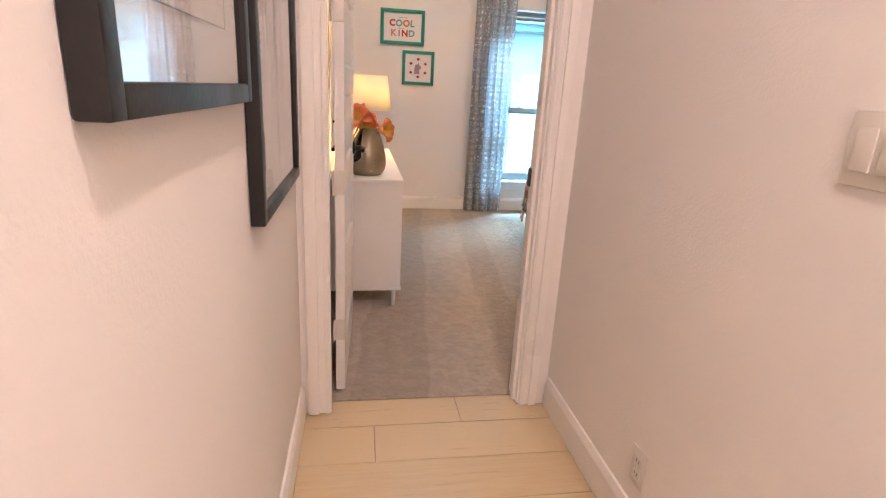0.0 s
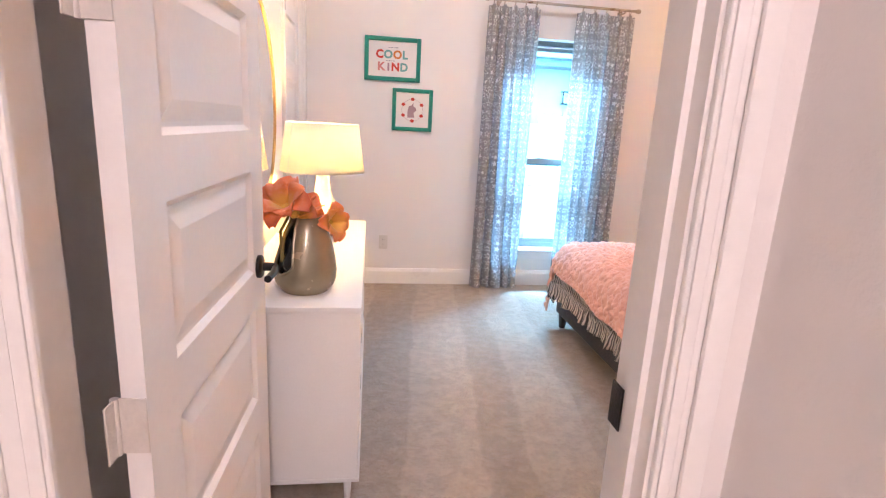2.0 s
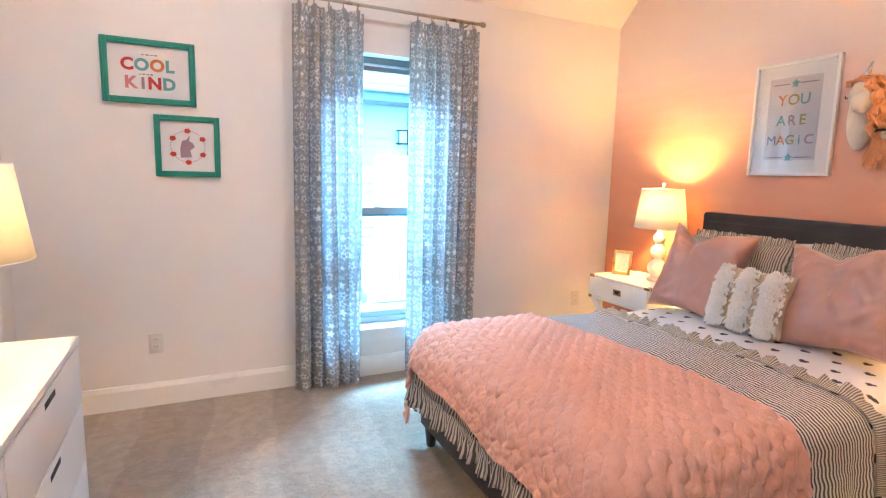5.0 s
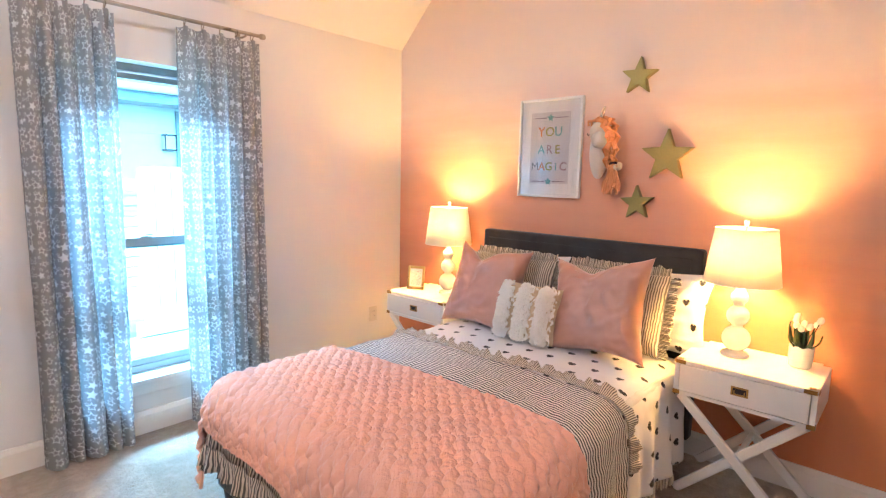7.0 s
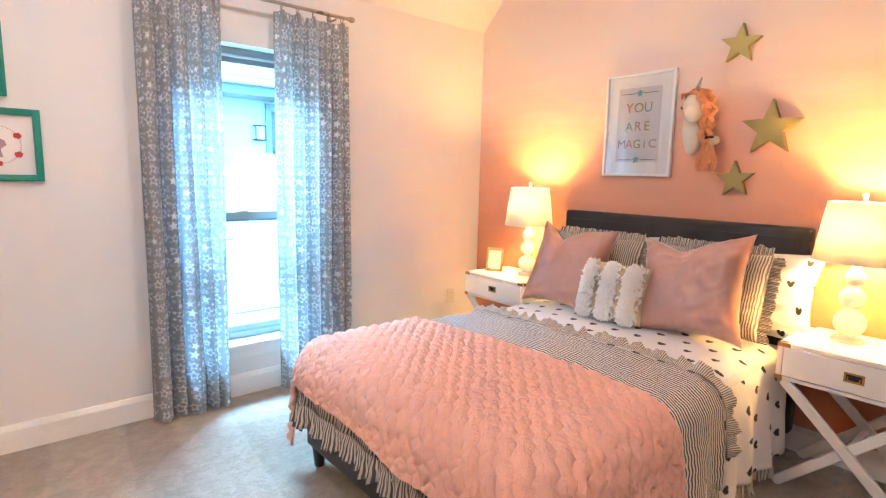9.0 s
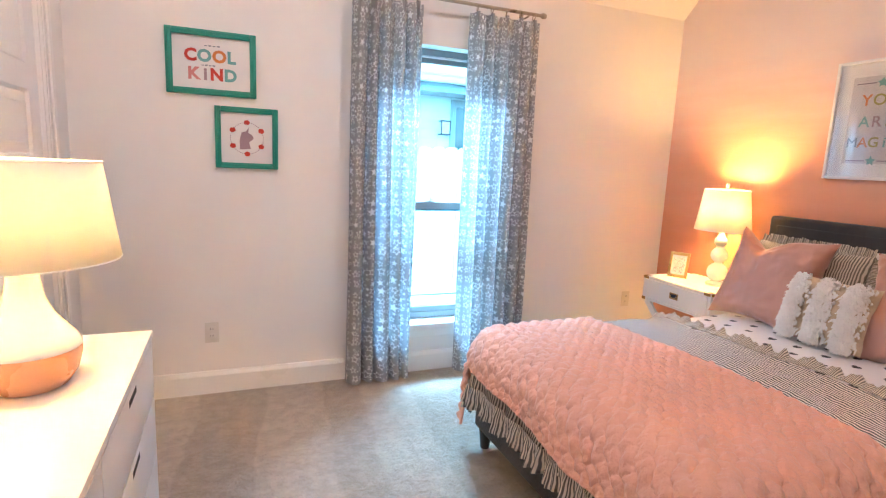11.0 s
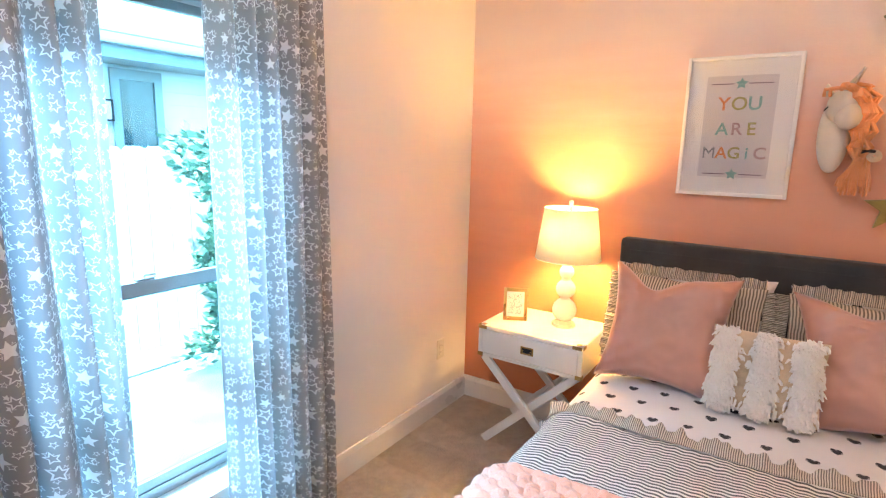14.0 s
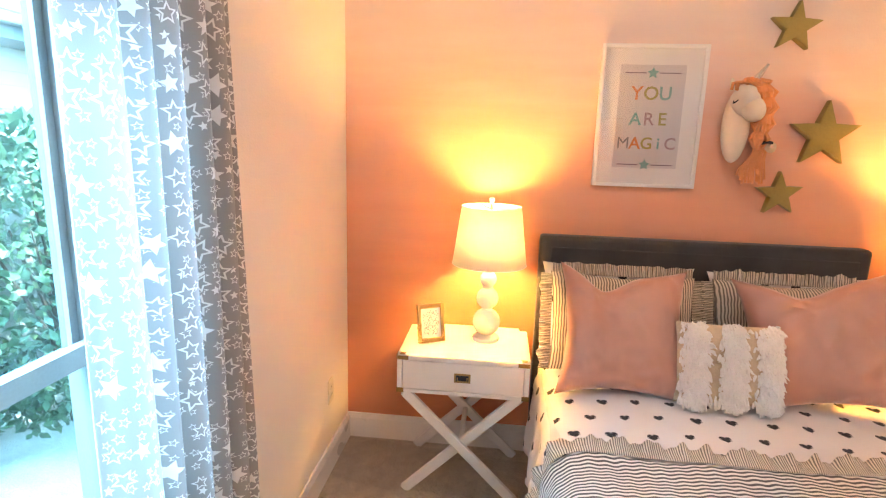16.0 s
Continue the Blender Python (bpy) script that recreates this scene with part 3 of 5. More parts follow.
def casing(name, x0, x1, top, m, right=0.1, left=0.0):
    """Moulded door casing round an opening x0..x1, standing proud of the plane y = 0 towards -y."""
    bm = bmesh.new()
    w = 0.095
    for s, xi, ww in ((-1, x0 - left, w - left), (1, x1, right)):
        cuboid(*sorted((xi + s * 0.006, xi + s * ww)), -0.012, 0, 0, top + 0.006, 0.002, 1, bm)
        cuboid(*sorted((xi + s * ww * 0.55, xi + s * ww)), -0.022, -0.0121, 0, top + 0.006, 0.005, 2, bm)
        cuboid(*sorted((xi + s * 0.012, xi + s * 0.03)), -0.016, -0.0121, 0, top + 0.006, 0.003, 2, bm)
    cuboid(x0 - w, x1 + right, -0.012, 0, top + 0.006, top + w, 0.002, 1, bm)
    cuboid(x0 - w, x1 + right, -0.022, -0.0121, top + w * 0.55, top + w, 0.005, 2, bm)
    bm.transform(m)
    return setting(name, bm, "trim", "white moulded door casing", "door casing", smooth=True)


casing("trim_1", DX0, DX1, DZ, pose(0, YH, 0), 0.075)
casing("trim_2", DX0, DX1, DZ, pose(0, YD, 0) @ Matrix.Diagonal((1, -1, 1, 1)), 0.095, 0.045)
casing("trim_3", CY0, CY1, DZ, pose(XL, 0, 0) @ pose(0, 0, 0, 0, 0, 90), 0.095)
jamb = boxes((DX0 - 0.055, DX0 - 0.035, YH, YD, 0, DZ), (DX1, DX1 + 0.02, YH, YD, 0, DZ), (DX0 - 0.055, DX1 + 0.02, YH, YD, DZ, DZ + 0.02),
             (DX1 - 0.011, DX1, YH + 0.03, YH + 0.065, 0, DZ))
setting("door_jamb_1", jamb, "trim", "white painted door jamb with stop", "door jamb")
jamb = boxes((XL - 0.12, XL, CY0 - 0.02, CY0, 0, DZ), (XL - 0.12, XL, CY1, CY1 + 0.02, 0, DZ), (XL - 0.12, XL, CY0 - 0.02, CY1 + 0.02, DZ, DZ + 0.02))
setting("door_jamb_2", jamb, "trim", "white painted closet door jamb", "door jamb")
strike = part("strike_plate", cuboid(DX1 - 0.0145, DX1 - 0.0112, YD - 0.05, YD - 0.015, 0.90, 0.97, 0.001, 1), "black_metal", None)
tagged(strike, "black metal strike plate on the door jamb", "strike plate")


def panel_door(name, width, m, label, lever_side, hinges=True, count=6):
    """A panelled door in its own frame: hinge edge at x = 0, leaf to x = width, thickness -0.0175..0.0175 in y."""
    t, st, h = 0.0175, 0.115, DZ - 0.015
    d = thing(name, m, label, "door", kind="structure")
    rail, z0 = 0.10, 0.0
    ph = (h - 0.20 - count * rail - 0.02) / count
    bm = boxes((0, st, -t, t, 0, h), (width - st, width, -t, t, 0, h))
    z, cells = 0.20, []
    cuboid(st, width - st, -t, t, 0, 0.20, bm=bm)
    for k in range(count):
        cells.append((z, z + ph))
        z += ph
        cuboid(st, width - st, -t, t, z, z + rail if k < count - 1 else h, bm=bm)
        z += rail
    part("leaf", bm, "door_paint", d, smooth=False)
    for za, zb in cells:
        b = bmesh.new()
        for s in (-1, 1):
            loops = []
            for inset, y in ((0.0, 0.0175), (0.012, 0.007), (0.02, 0.007), (0.055, 0.0145)):
                loops.append([b.verts.new((x, s * y, zz)) for x, zz in ((st + inset, za + inset), (width - st - inset, za + inset), (width - st - inset, zb - inset), (st + inset, zb - inset))])
            for p, q in zip(loops, loops[1:]):
                for i in range(4):
                    b.faces.new((p[i], p[(i + 1) % 4], q[(i + 1) % 4], q[i]))
            b.faces.new(loops[-1])
        bmesh.ops.recalc_face_normals(b, faces=b.faces[:])
        part("panel", b, "door_paint", d, smooth=False)
    lx = width - 0.07
    for s in lever_side:
        hd = part("door_handle", lathe([(0, 0), (0.031, 0), (0.031, 0.008), (0.027, 0.012), (0.012, 0.014), (0.011, 0.045), (0, 0.045)], 24), "black_metal", d, "matt black lever handle",
                  m=pose(lx, s * t, 0.93, -90 * s))
        part("lever", tube([(0, 0, 0.045), (-0.02 * s * s, 0, 0.05), (-0.06, 0, 0.052), (-0.115, 0, 0.05)], 0.0095, 10), "black_metal", hd)
    if hinges:
        for zz in (0.273, 0.873, 1.473, 2.073):
            hb = lathe([(0, zz - 0.045), (0.006, zz - 0.045), (0.006, zz + 0.045), (0, zz + 0.045)], 10, m=pose(-0.004, t + 0.008, 0))
            cuboid(-0.003, 0.0, -t, t + 0.004, zz - 0.045, zz + 0.045, 0.001, 1, hb)
            cuboid(-0.034, -0.004, t + 0.006, t + 0.009, zz - 0.045, zz + 0.045, 0.001, 1, hb)
            part("hinge", hb, "steel", d, "painted butt hinge")
    return d


panel_door("door_1", 0.74, pose(-0.052, YD + 0.026, 0.012, 0, 0, 88.0), "open white six-panel door with black lever", (1, -1))
panel_door("door_2", CY1 - CY0 - 0.006, pose(XL - 0.035, CY1 - 0.003, 0.012, 0, 0, -90), "closed white six-panel closet door with black lever", (1,), hinges=False)
hook = part("wall_hook", merge(cuboid(-0.012, 0.012, -0.006, 0, -0.03, 0.03, 0.002, 1), tube([(0, -0.004, 0.012), (0, -0.05, 0.012), (0, -0.062, 0.02), (0, -0.064, 0.034)], 0.006, 8)), "black_metal", None, m=pose(XL, 7.465, 2.36, 0, 0, 90))
tagged(hook, "small black metal hook high on the wall", "hook")

# window
win = thing("window_1", pose(0, 0, 0), "tall single-hung window with dark bronze frame", "window", kind="structure")
FY = YW + 0.135
fr = boxes((WX0, WX0 + 0.02, FY - 0.03, FY + 0.05, WZ0 + 0.02, WZ1), (WX1 - 0.02, WX1, FY - 0.03, FY + 0.05, WZ0 + 0.02, WZ1), (WX0 + 0.02, WX1 - 0.02, FY - 0.03, FY + 0.05, WZ1 - 0.04, WZ1),
           (WX0 + 0.02, WX1 - 0.02, FY - 0.03, FY + 0.05, WZ0 + 0.02, WZ0 + 0.06))
part("window_frame", fr, "window", win, smooth=False)


def sash(z0, z1, y, rail_low, rail_high):
    bm = boxes((WX0 + 0.021, WX0 + 0.041, y, y + 0.025, z0, z1), (WX1 - 0.041, WX1 - 0.021, y, y + 0.025, z0, z1), (WX0 + 0.041, WX1 - 0.041, y, y + 0.025, z0, z0 + rail_low),
               (WX0 + 0.041, WX1 - 0.041, y, y + 0.025, z1 - rail_high, z1))
    s = part("sash", bm, "window", win, smooth=False)
    g = part("pane", cuboid(WX0 + 0.041, WX1 - 0.041, y + 0.011, y + 0.0115, z0 + rail_low, z1 - rail_high), "window_glass", s, smooth=False)
    g.visible_shadow = False


sash(WZ0 + 0.061, 1.092, FY - 0.025, 0.035, 0.045)
sash(1.032, WZ1 - 0.046, FY + 0.012, 0.045, 0.03)
part("sash_lock", merge(cuboid(1.68, 1.74, FY - 0.022, FY - 0.002, 1.0925, 1.10, 0.003), tube([(1.71, FY - 0.012, 1.097), (1.71, FY - 0.012, 1.108), (1.745, FY - 0.02, 1.11)], 0.004, 8)), "window", win)
part("window_sill", cuboid(WX0 - 0.02, WX1 + 0.02, YW - 0.035, FY - 0.03, WZ0 - 0.002, WZ0 + 0.02, 0.005), "trim", win, "white painted window sill")
part("apron", cuboid(WX0 - 0.01, WX1 + 0.01, YW - 0.013, YW - 0.001, WZ0 - 0.07, WZ0 - 0.003, 0.004), "trim", win)

# curtains on their rod
RY, RZ = YW - 0.095, 2.272
rod = thing("curtain_rod", pose(1.732, RY, RZ), "bronze curtain rod with capped ends above the window", "curtain rod")
part("pole", tube([(-0.59, 0, 0), (0.0, 0, 0), (0.59, 0, 0)], 0.0105, 14), "rod", rod)
for s in (-1, 1):
    part("finial", lathe([(0, 0), (0.014, 0), (0.017, 0.006), (0.017, 0.022), (0.013, 0.03), (0, 0.031)], 20), "rod", rod, m=pose(s * 0.59, 0, 0, 0, 90 * s))
    bk = merge(tube([(s * 0.5, 0.09, -0.01), (s * 0.5, 0.04, -0.018), (s * 0.5, 0.0, -0.014)], 0.006, 8), cuboid(s * 0.5 - 0.013, s * 0.5 + 0.013, 0.089, 0.0945, -0.05, 0.03, 0.003))
    part("bracket", bk, "rod", rod)


def curtain(x0, x1, seed, label):
    """A pinch-pleated drop that hangs in soft folds; cloth is 2.1 times as wide as the drop."""
    c = thing("curtain", pose((x0 + x1) / 2, RY, 0.0), label, "curtain", "curtains at the window")
    w, n, top = x1 - x0, 5.5, RZ - 0.045
    rng = random.Random(seed)
    ph = [rng.uniform(0, 6.28) for _ in range(6)]

    def at(u, v):
        z = 0.008 + (top - 0.008) * v
        low = 1 - v
        s = u + 0.018 * math.sin(2 * math.pi * 2.3 * u + ph[0]) + 0.012 * low * math.sin(2 * math.pi * 3.1 * u + ph[1] + 2.0 * low)
        fold = math.sin(2 * math.pi * n * s + 0.5 * low * math.sin(ph[2] + 2 * low))
        amp = 0.028 + 0.016 * low
        y = amp * fold + 0.010 * math.sin(4 * math.pi * s + ph[3]) * low
        x = w * (u - 0.5) * (1.0 + 0.02 * low) + 0.010 * math.cos(2 * math.pi * n * s) * (0.3 + low) + 0.012 * low * math.sin(2 * math.pi * u + ph[4])
        if v > 0.93:
            k = (v - 0.93) / 0.07
            y *= 1 - 0.55 * k
            y -= 0.018 * k * max(0.0, math.cos(2 * math.pi * 5 * (u - 0.1))) ** 6
            z += 0.008 * k * max(0.0, math.cos(2 * math.pi * 5 * (u - 0.1))) ** 4
        return (x, y, z)

    part("drape", sheet(at, 132, 70, lambda u, v: (u * w * 2.1, v * top)), "curtain", c)
    for k in range(5):
        x = w * ((k + 0.5) / 5 - 0.5)
        part("curtain_ring", ring(0.021, 0.0028, 18, 6, m=pose(x, 0, RZ - 0.0105 - 0.003, 90 + 8, 0, 78 + 8 * math.sin(k * 2.1))), "rod", c)
        part("pleat", tube([(x, -0.012, top - 0.085), (x, -0.022, top - 0.04), (x, -0.012, top + 0.006)], 0.009, 8, taper=lambda f: 0.5 + 0.9 * f), "curtain", c)


curtain(1.14, 1.553, 3, "grey star-print curtain, drawn to one side of the window")
curtain(1.838, 2.318, 8, "grey star-print curtain, drawn to one side of the window")

# switches and sockets


def outlet(m, label="white duplex wall socket"):
    o = thing("wall_outlet", m, label, "outlet", "wall outlets")
    part("plate", cuboid(-0.036, 0.036, -0.006, 0, -0.058, 0.058, 0.004), "plate", o)
    for z in (-0.02, 0.02):
        s = part("socket", cuboid(-0.017, 0.017, -0.0085, -0.0061, z - 0.014, z + 0.014, 0.003), "plate", o)
        b = bmesh.new()
        for x in (-0.006, 0.006):
            cuboid(x - 0.001, x + 0.001, -0.0089, -0.0086, z - 0.002, z + 0.007, bm=b)
        part("slot", b, "slot", s, smooth=False)


outlet(pose(0.40, YW, 0.356))
outlet(pose(3.28, YW, 0.39))
outlet(pose(HX1, 3.11, 0.255, 0, 0, -90))
sw = thing("light_switch", pose(HX1, 2.675, 1.18, 0, 0, -90), "white rocker light switch plate on the hall wall", "switch")
part("plate", cuboid(-0.058, 0.058, -0.006, 0, -0.058, 0.058, 0.004), "plate", sw)
for x in (-0.023, 0.023):
    part("rocker", cuboid(x - 0.017, x + 0.017, -0.011, -0.0061, -0.034, 0.034, 0.003), "plate", sw)

# ceiling downlights


def downlight(x, y, z, power, colour):
    d = thing("downlight", pose(x, y, z), "white recessed ceiling downlight, lit, out of view", "ceiling light", "recessed downlights")
    part("trim_ring", lathe([(0.062, 0), (0.085, 0), (0.085, -0.004), (0.064, -0.007), (0.062, 0)], 32), "white_lacquer", d)
    part("lens", lathe([(0, -0.002), (0.062, -0.002)], 32), "led", d)
    lamp_light("downlight_lamp", "AREA", (x, y, z - 0.012), power, colour, 0.12, (x, y, 0))


for x, y in ((0.55, 4.7), (0.55, 6.3), (1.75, 6.3)):
    downlight(x, y, ZC, DOWN, DOWN_COLOUR)
# both hall downlights are assumed, out of view, added to light the hall
downlight(0.38, 2.0, 2.75, DOWN_HALL, HALL_COLOUR)
downlight(0.38, 0.9, 2.75, DOWN_HALL, HALL_COLOUR)

# ---- bedroom things ----
# bed
BX0, BX1, BY0, BY1, BZ = 1.56, 3.43, 5.215, 6.595, 0.555


def drape(a, b, lift, fold=0.0, waves=9.0, seed=0.0, flare=0.06):
    """Where a flat cloth's point (a, b) comes to rest over the mattress, lift above it."""
    r = 0.11
    cx, cy = min(max(a, BX0 + r), BX1 + 1), min(max(b, BY0 + r), BY1 - r)
    dx, dy = a - cx, b - cy
    d = math.hypot(dx, dy)
    crown = 0.035 * (1 - ((cy - 5.905) / 0.69) ** 2) * min(1.0, max(0.0, (cx - BX0) / 0.5) + 0.3)
    soft = 0.008 * noise.noise((a * 3.1, b * 3.1, seed)) + 0.004 * noise.noise((a * 9, b * 9, seed))
    if d < 1e-6:
        return Vector((cx, cy, BZ + crown + lift + soft)), Vector((0, 0, 1)), 0.0
    ux, uy = dx / d, dy / d
    ang = min(d / r, math.pi / 2)
    extra = max(0.0, d - r * math.pi / 2)
    out = (r + lift) * math.sin(ang) + flare * extra
    if fold and extra > 0:
        along = a * abs(uy) + b * abs(ux) + 0.4 * math.atan2(uy, ux)
        out += fold * min(1.0, extra / 0.15) * (0.5 + 0.5 * math.sin(waves * 2 * math.pi * along + 1.3 * noise.noise((along * 4, seed, 0)) * 3)) * (1 + 0.5 * noise.noise((along * 5, extra * 4, seed)))
    z = BZ + crown - (r * (1 - math.cos(ang))) + lift * math.cos(ang) - extra + soft * math.cos(ang)
    return Vector((cx + ux * out, cy + uy * out, z)), Vector((ux * math.sin(ang), uy * math.sin(ang), math.cos(ang))), extra


bed = thing("bed", pose((BX0 + BX1) / 2, 5.905, 0), "charcoal upholstered double bed, made up", "bed")
BM = pose(-(BX0 + BX1) / 2, -5.905, 0)


def bed_part(name, bm, material, label=""):
    bm.transform(BM)
    return part(name, bm, material, bed, label)


hb = bed_part("headboard", cuboid(3.475, 3.555, 5.205, 6.605, 0.10, 1.125, 0.022, 4), "charcoal", "dark charcoal fabric headboard")
seam = bmesh.new()
for y0, y1, z0, z1 in ((5.255, 6.555, 1.071, 1.075), (5.255, 5.259, 0.3, 1.071), (6.551, 6.555, 0.3, 1.071)):
    cuboid(3.4735, 3.477, y0, y1, z0, z1, 0.001, 1, seam)
seam.transform(BM)
part("piping", seam, "charcoal", hb)
for y0, y1 in ((BY0 + 0.015, BY0 + 0.055), (BY1 - 0.055, BY1 - 0.015)):
    bed_part("side_rail", cuboid(BX0 + 0.075, 3.474, y0, y1, 0.10, 0.33, 0.012, 3), "charcoal")
bed_part("foot_rail", cuboid(BX0 + 0.03, BX0 + 0.074, BY0 + 0.015, BY1 - 0.015, 0.10, 0.33, 0.012, 3), "charcoal")
for x, y in ((BX0 + 0.07, BY0 + 0.06), (BX0 + 0.07, BY1 - 0.06), (3.40, BY0 + 0.06), (3.40, BY1 - 0.06)):
    bed_part("leg", lathe([(0, 0), (0.022, 0), (0.032, 0.099), (0, 0.099)], 16, m=pose(x, y, 0)), "leg_wood")
mt = thing("mattress", pose(2.5, 5.905, 0.331), "white mattress on the charcoal bed frame", "mattress")
part("body", cuboid(BX0 - 2.5 + 0.01, BX1 + 0.03 - 2.5, BY0 - 5.905 + 0.012, BY1 - 5.905 - 0.012, 0, BZ - 0.335, 0.05, 4), "mattress", mt)


def cloth_thing(name, label, category, a0, a1, b0, b1, na, nb, lift, material, uv_scale=(1, 1), relief=None, swap=False, **kw):
    """A cloth laid over the bed. a0..a1 run along the bed (each may depend on v), b0..b1 across it."""
    e = thing(name, pose(2.3, 5.905, 0.6), label, category)
    fa = (lambda f: f if callable(f) else (lambda v: f))
    A0, A1 = fa(a0), fa(a1)

    def flat(u, v):
        return A0(v) + (A1(v) - A0(v)) * u, b0 + (b1 - b0) * v

    def at(u, v):
        a, b = flat(u, v)
        p, nrm, ex = drape(a, b, lift, **kw)
        if relief:
            p = p + nrm * relief(a, b)
        return p - Vector((2.3, 5.905, 0.6))

    def uv(u, v):
        a, b = flat(u, v)
        return (b, a) if swap else (a, b)

    part("cloth", sheet(at, na, nb, uv), material, e, thick=0.004)
    return e


def ruffle(parent, line, width, material, waves=26.0, seed=1, origin=(0, 0, 0), ripple=0.014):
    """A gathered frill along a line of (point, outward way, hang way)."""
    n = len(line) - 1

    def at(u, v):
        f = u * n
        i = min(int(f), n - 1)
        k = f - i
        p, o, h = (line[i][j].lerp(line[i + 1][j], k) for j in range(3))
        s = math.sin(2 * math.pi * waves * u + 4.5 * noise.noise((u * waves * 0.45, seed, 0))) * (0.75 + 0.6 * noise.noise((u * waves * 0.6, seed, 7))) + 0.3 * math.sin(2 * math.pi * waves * 2.7 * u + seed)
        return p + h * width * v * (1 + 0.30 * noise.noise((u * waves * 0.7, seed, 5))) + o * (0.006 + ripple * v ** 0.8 * s) - Vector(origin)

    L = sum((line[i + 1][0] - line[i][0]).length for i in range(n))
    return part("ruffle", sheet(at, int(waves * 14), 5, lambda u, v: (u * L * 1.8, v * width)), material, parent, thick=0.002)


def heart_relief(a, b):
    return 0.004 * noise.noise((a * 6, b * 4, 3.0)) + 0.003 * abs(noise.noise((a * 13, b * 13, 1.0)))


sheet_thing = cloth_thing("heart_sheet", "white cotton sheet printed with black hearts", "bed sheet", 2.42, 3.35, BY0 - 0.42, BY1 + 0.30, 70, 130, 0.004, "hearts", relief=heart_relief, swap=True, fold=0.03, waves=5.0, seed=2.0)
fringe = bmesh.new()
rng = random.Random(5)
for k in range(46):
    a = 2.36 + 0.8 * k / 45
    p, nrm, _ = drape(a, BY0 - 0.42, 0.008, 0.03, 5.0, 2.0)
    tube([p - Vector((2.3, 5.905, 0.6)), p + Vector((rng.uniform(-0.012, 0.012), rng.uniform(-0.012, 0.004), -0.045)) - Vector((2.3, 5.905, 0.6))], 0.004, 5, fringe)
part("fringe", fringe, "stripes_fine", sheet_thing)


def duvet_relief(a, b):
    return 0.010 * noise.noise((a * 5, b * 3, 7.0)) + 0.005 * noise.noise((a * 14, b * 10, 1.0))


duvet = cloth_thing("striped_blanket", "charcoal and cream ticking-stripe blanket with frilled hem", "blanket", BX0 + 0.10, lambda v: 2.60 + 0.03 * math.sin(9 * v), BY0 - 0.34, BY1 + 0.30, 120, 150, 0.022,
                    "stripes", relief=duvet_relief, swap=False, fold=0.018, waves=3.0, seed=4.0)
O = (2.3, 5.905, 0.6)
line = []
for k in range(61):
    b = BY0 - 0.22 + (BY1 - BY0 + 0.44) * k / 60
    p, nrm, _ = drape(2.60 + 0.03 * math.sin(9 * (b - BY0 + 0.34) / (BY1 - BY0 + 0.64)), b, 0.022, 0.018, 3.0, 4.0)
    line.append((p, nrm, Vector((0.75, 0, 0.0)) + nrm * 0.25))
ruffle(duvet, line, 0.07, "stripes_fine", 20, 3, O, 0.016)
skirt = cloth_thing("striped_duvet", "ticking-stripe duvet hanging over the foot with frilled hem", "duvet", BX0 - 0.20, BX0 + 0.16, BY0 - 0.20, BY1 + 0.24, 46, 190, 0.012, "stripes_drop", relief=duvet_relief, swap=True, fold=0.030, waves=6.0, seed=4.0)
line = []
for k in range(81):
    b = BY0 - 0.05 + (BY1 - BY0 + 0.10) * k / 80
    p, nrm, _ = drape(BX0 - 0.165, b, 0.018, 0.030, 6.0, 4.0)
    line.append((p, nrm, Vector((-0.10, 0, -1))))
ruffle(skirt, line, 0.095, "stripes_drop", 21, 6, O, 0.022)
line = []
for k in range(61):
    p, nrm, _ = drape(BX0 + 0.02 + 1.0 * k / 60, BY0 - 0.30, 0.018, 0.018, 3.0, 4.0)
    line.append((p, nrm, Vector((0, -0.10, -1))))
ruffle(duvet, line, 0.11, "stripes_fine", 18, 9, O, 0.017)


def quilting(a, b):
    """Stitched on the bias in chevron channels, puffed between the stitches and creased by use."""
    wob = 0.010 * noise.noise((a * 6, b * 6, 0)) + 0.006 * noise.noise((a * 17, b * 17, 3))
    k1, k2 = (a + b) * 0.7071 + wob, (a - b) * 0.7071 + 0.8 * wob
    zig = abs((k1 / 0.060) % 1.0 * 2 - 1)
    s = k2 + 0.013 * zig
    lane = math.floor(s / 0.046)
    row = abs(math.sin(math.pi * s / 0.046))
    cross = abs(math.sin(math.pi * (k1 + 0.017 * (lane % 2)) / 0.060))
    puff = (row ** 0.6) * (0.55 + 0.45 * cross ** 0.6)
    crease = 0.9 * abs(noise.noise((k1 * 14, k2 * 40, 4.0))) + 0.9 * abs(noise.noise((k1 * 44, k2 * 17, 8.0))) + 0.35 * noise.noise((a * 55, b * 55, 1.0))
    return 0.016 * puff + 0.010 * crease + 0.004 * noise.noise((a * 4, b * 4, 2.0))


def foot_hem(v):
    return BX0 - 0.19 + 0.13 * v + 0.010 * math.sin(23 * v) - 0.20 * max(0.0, (v - 0.84) / 0.16) ** 1.5


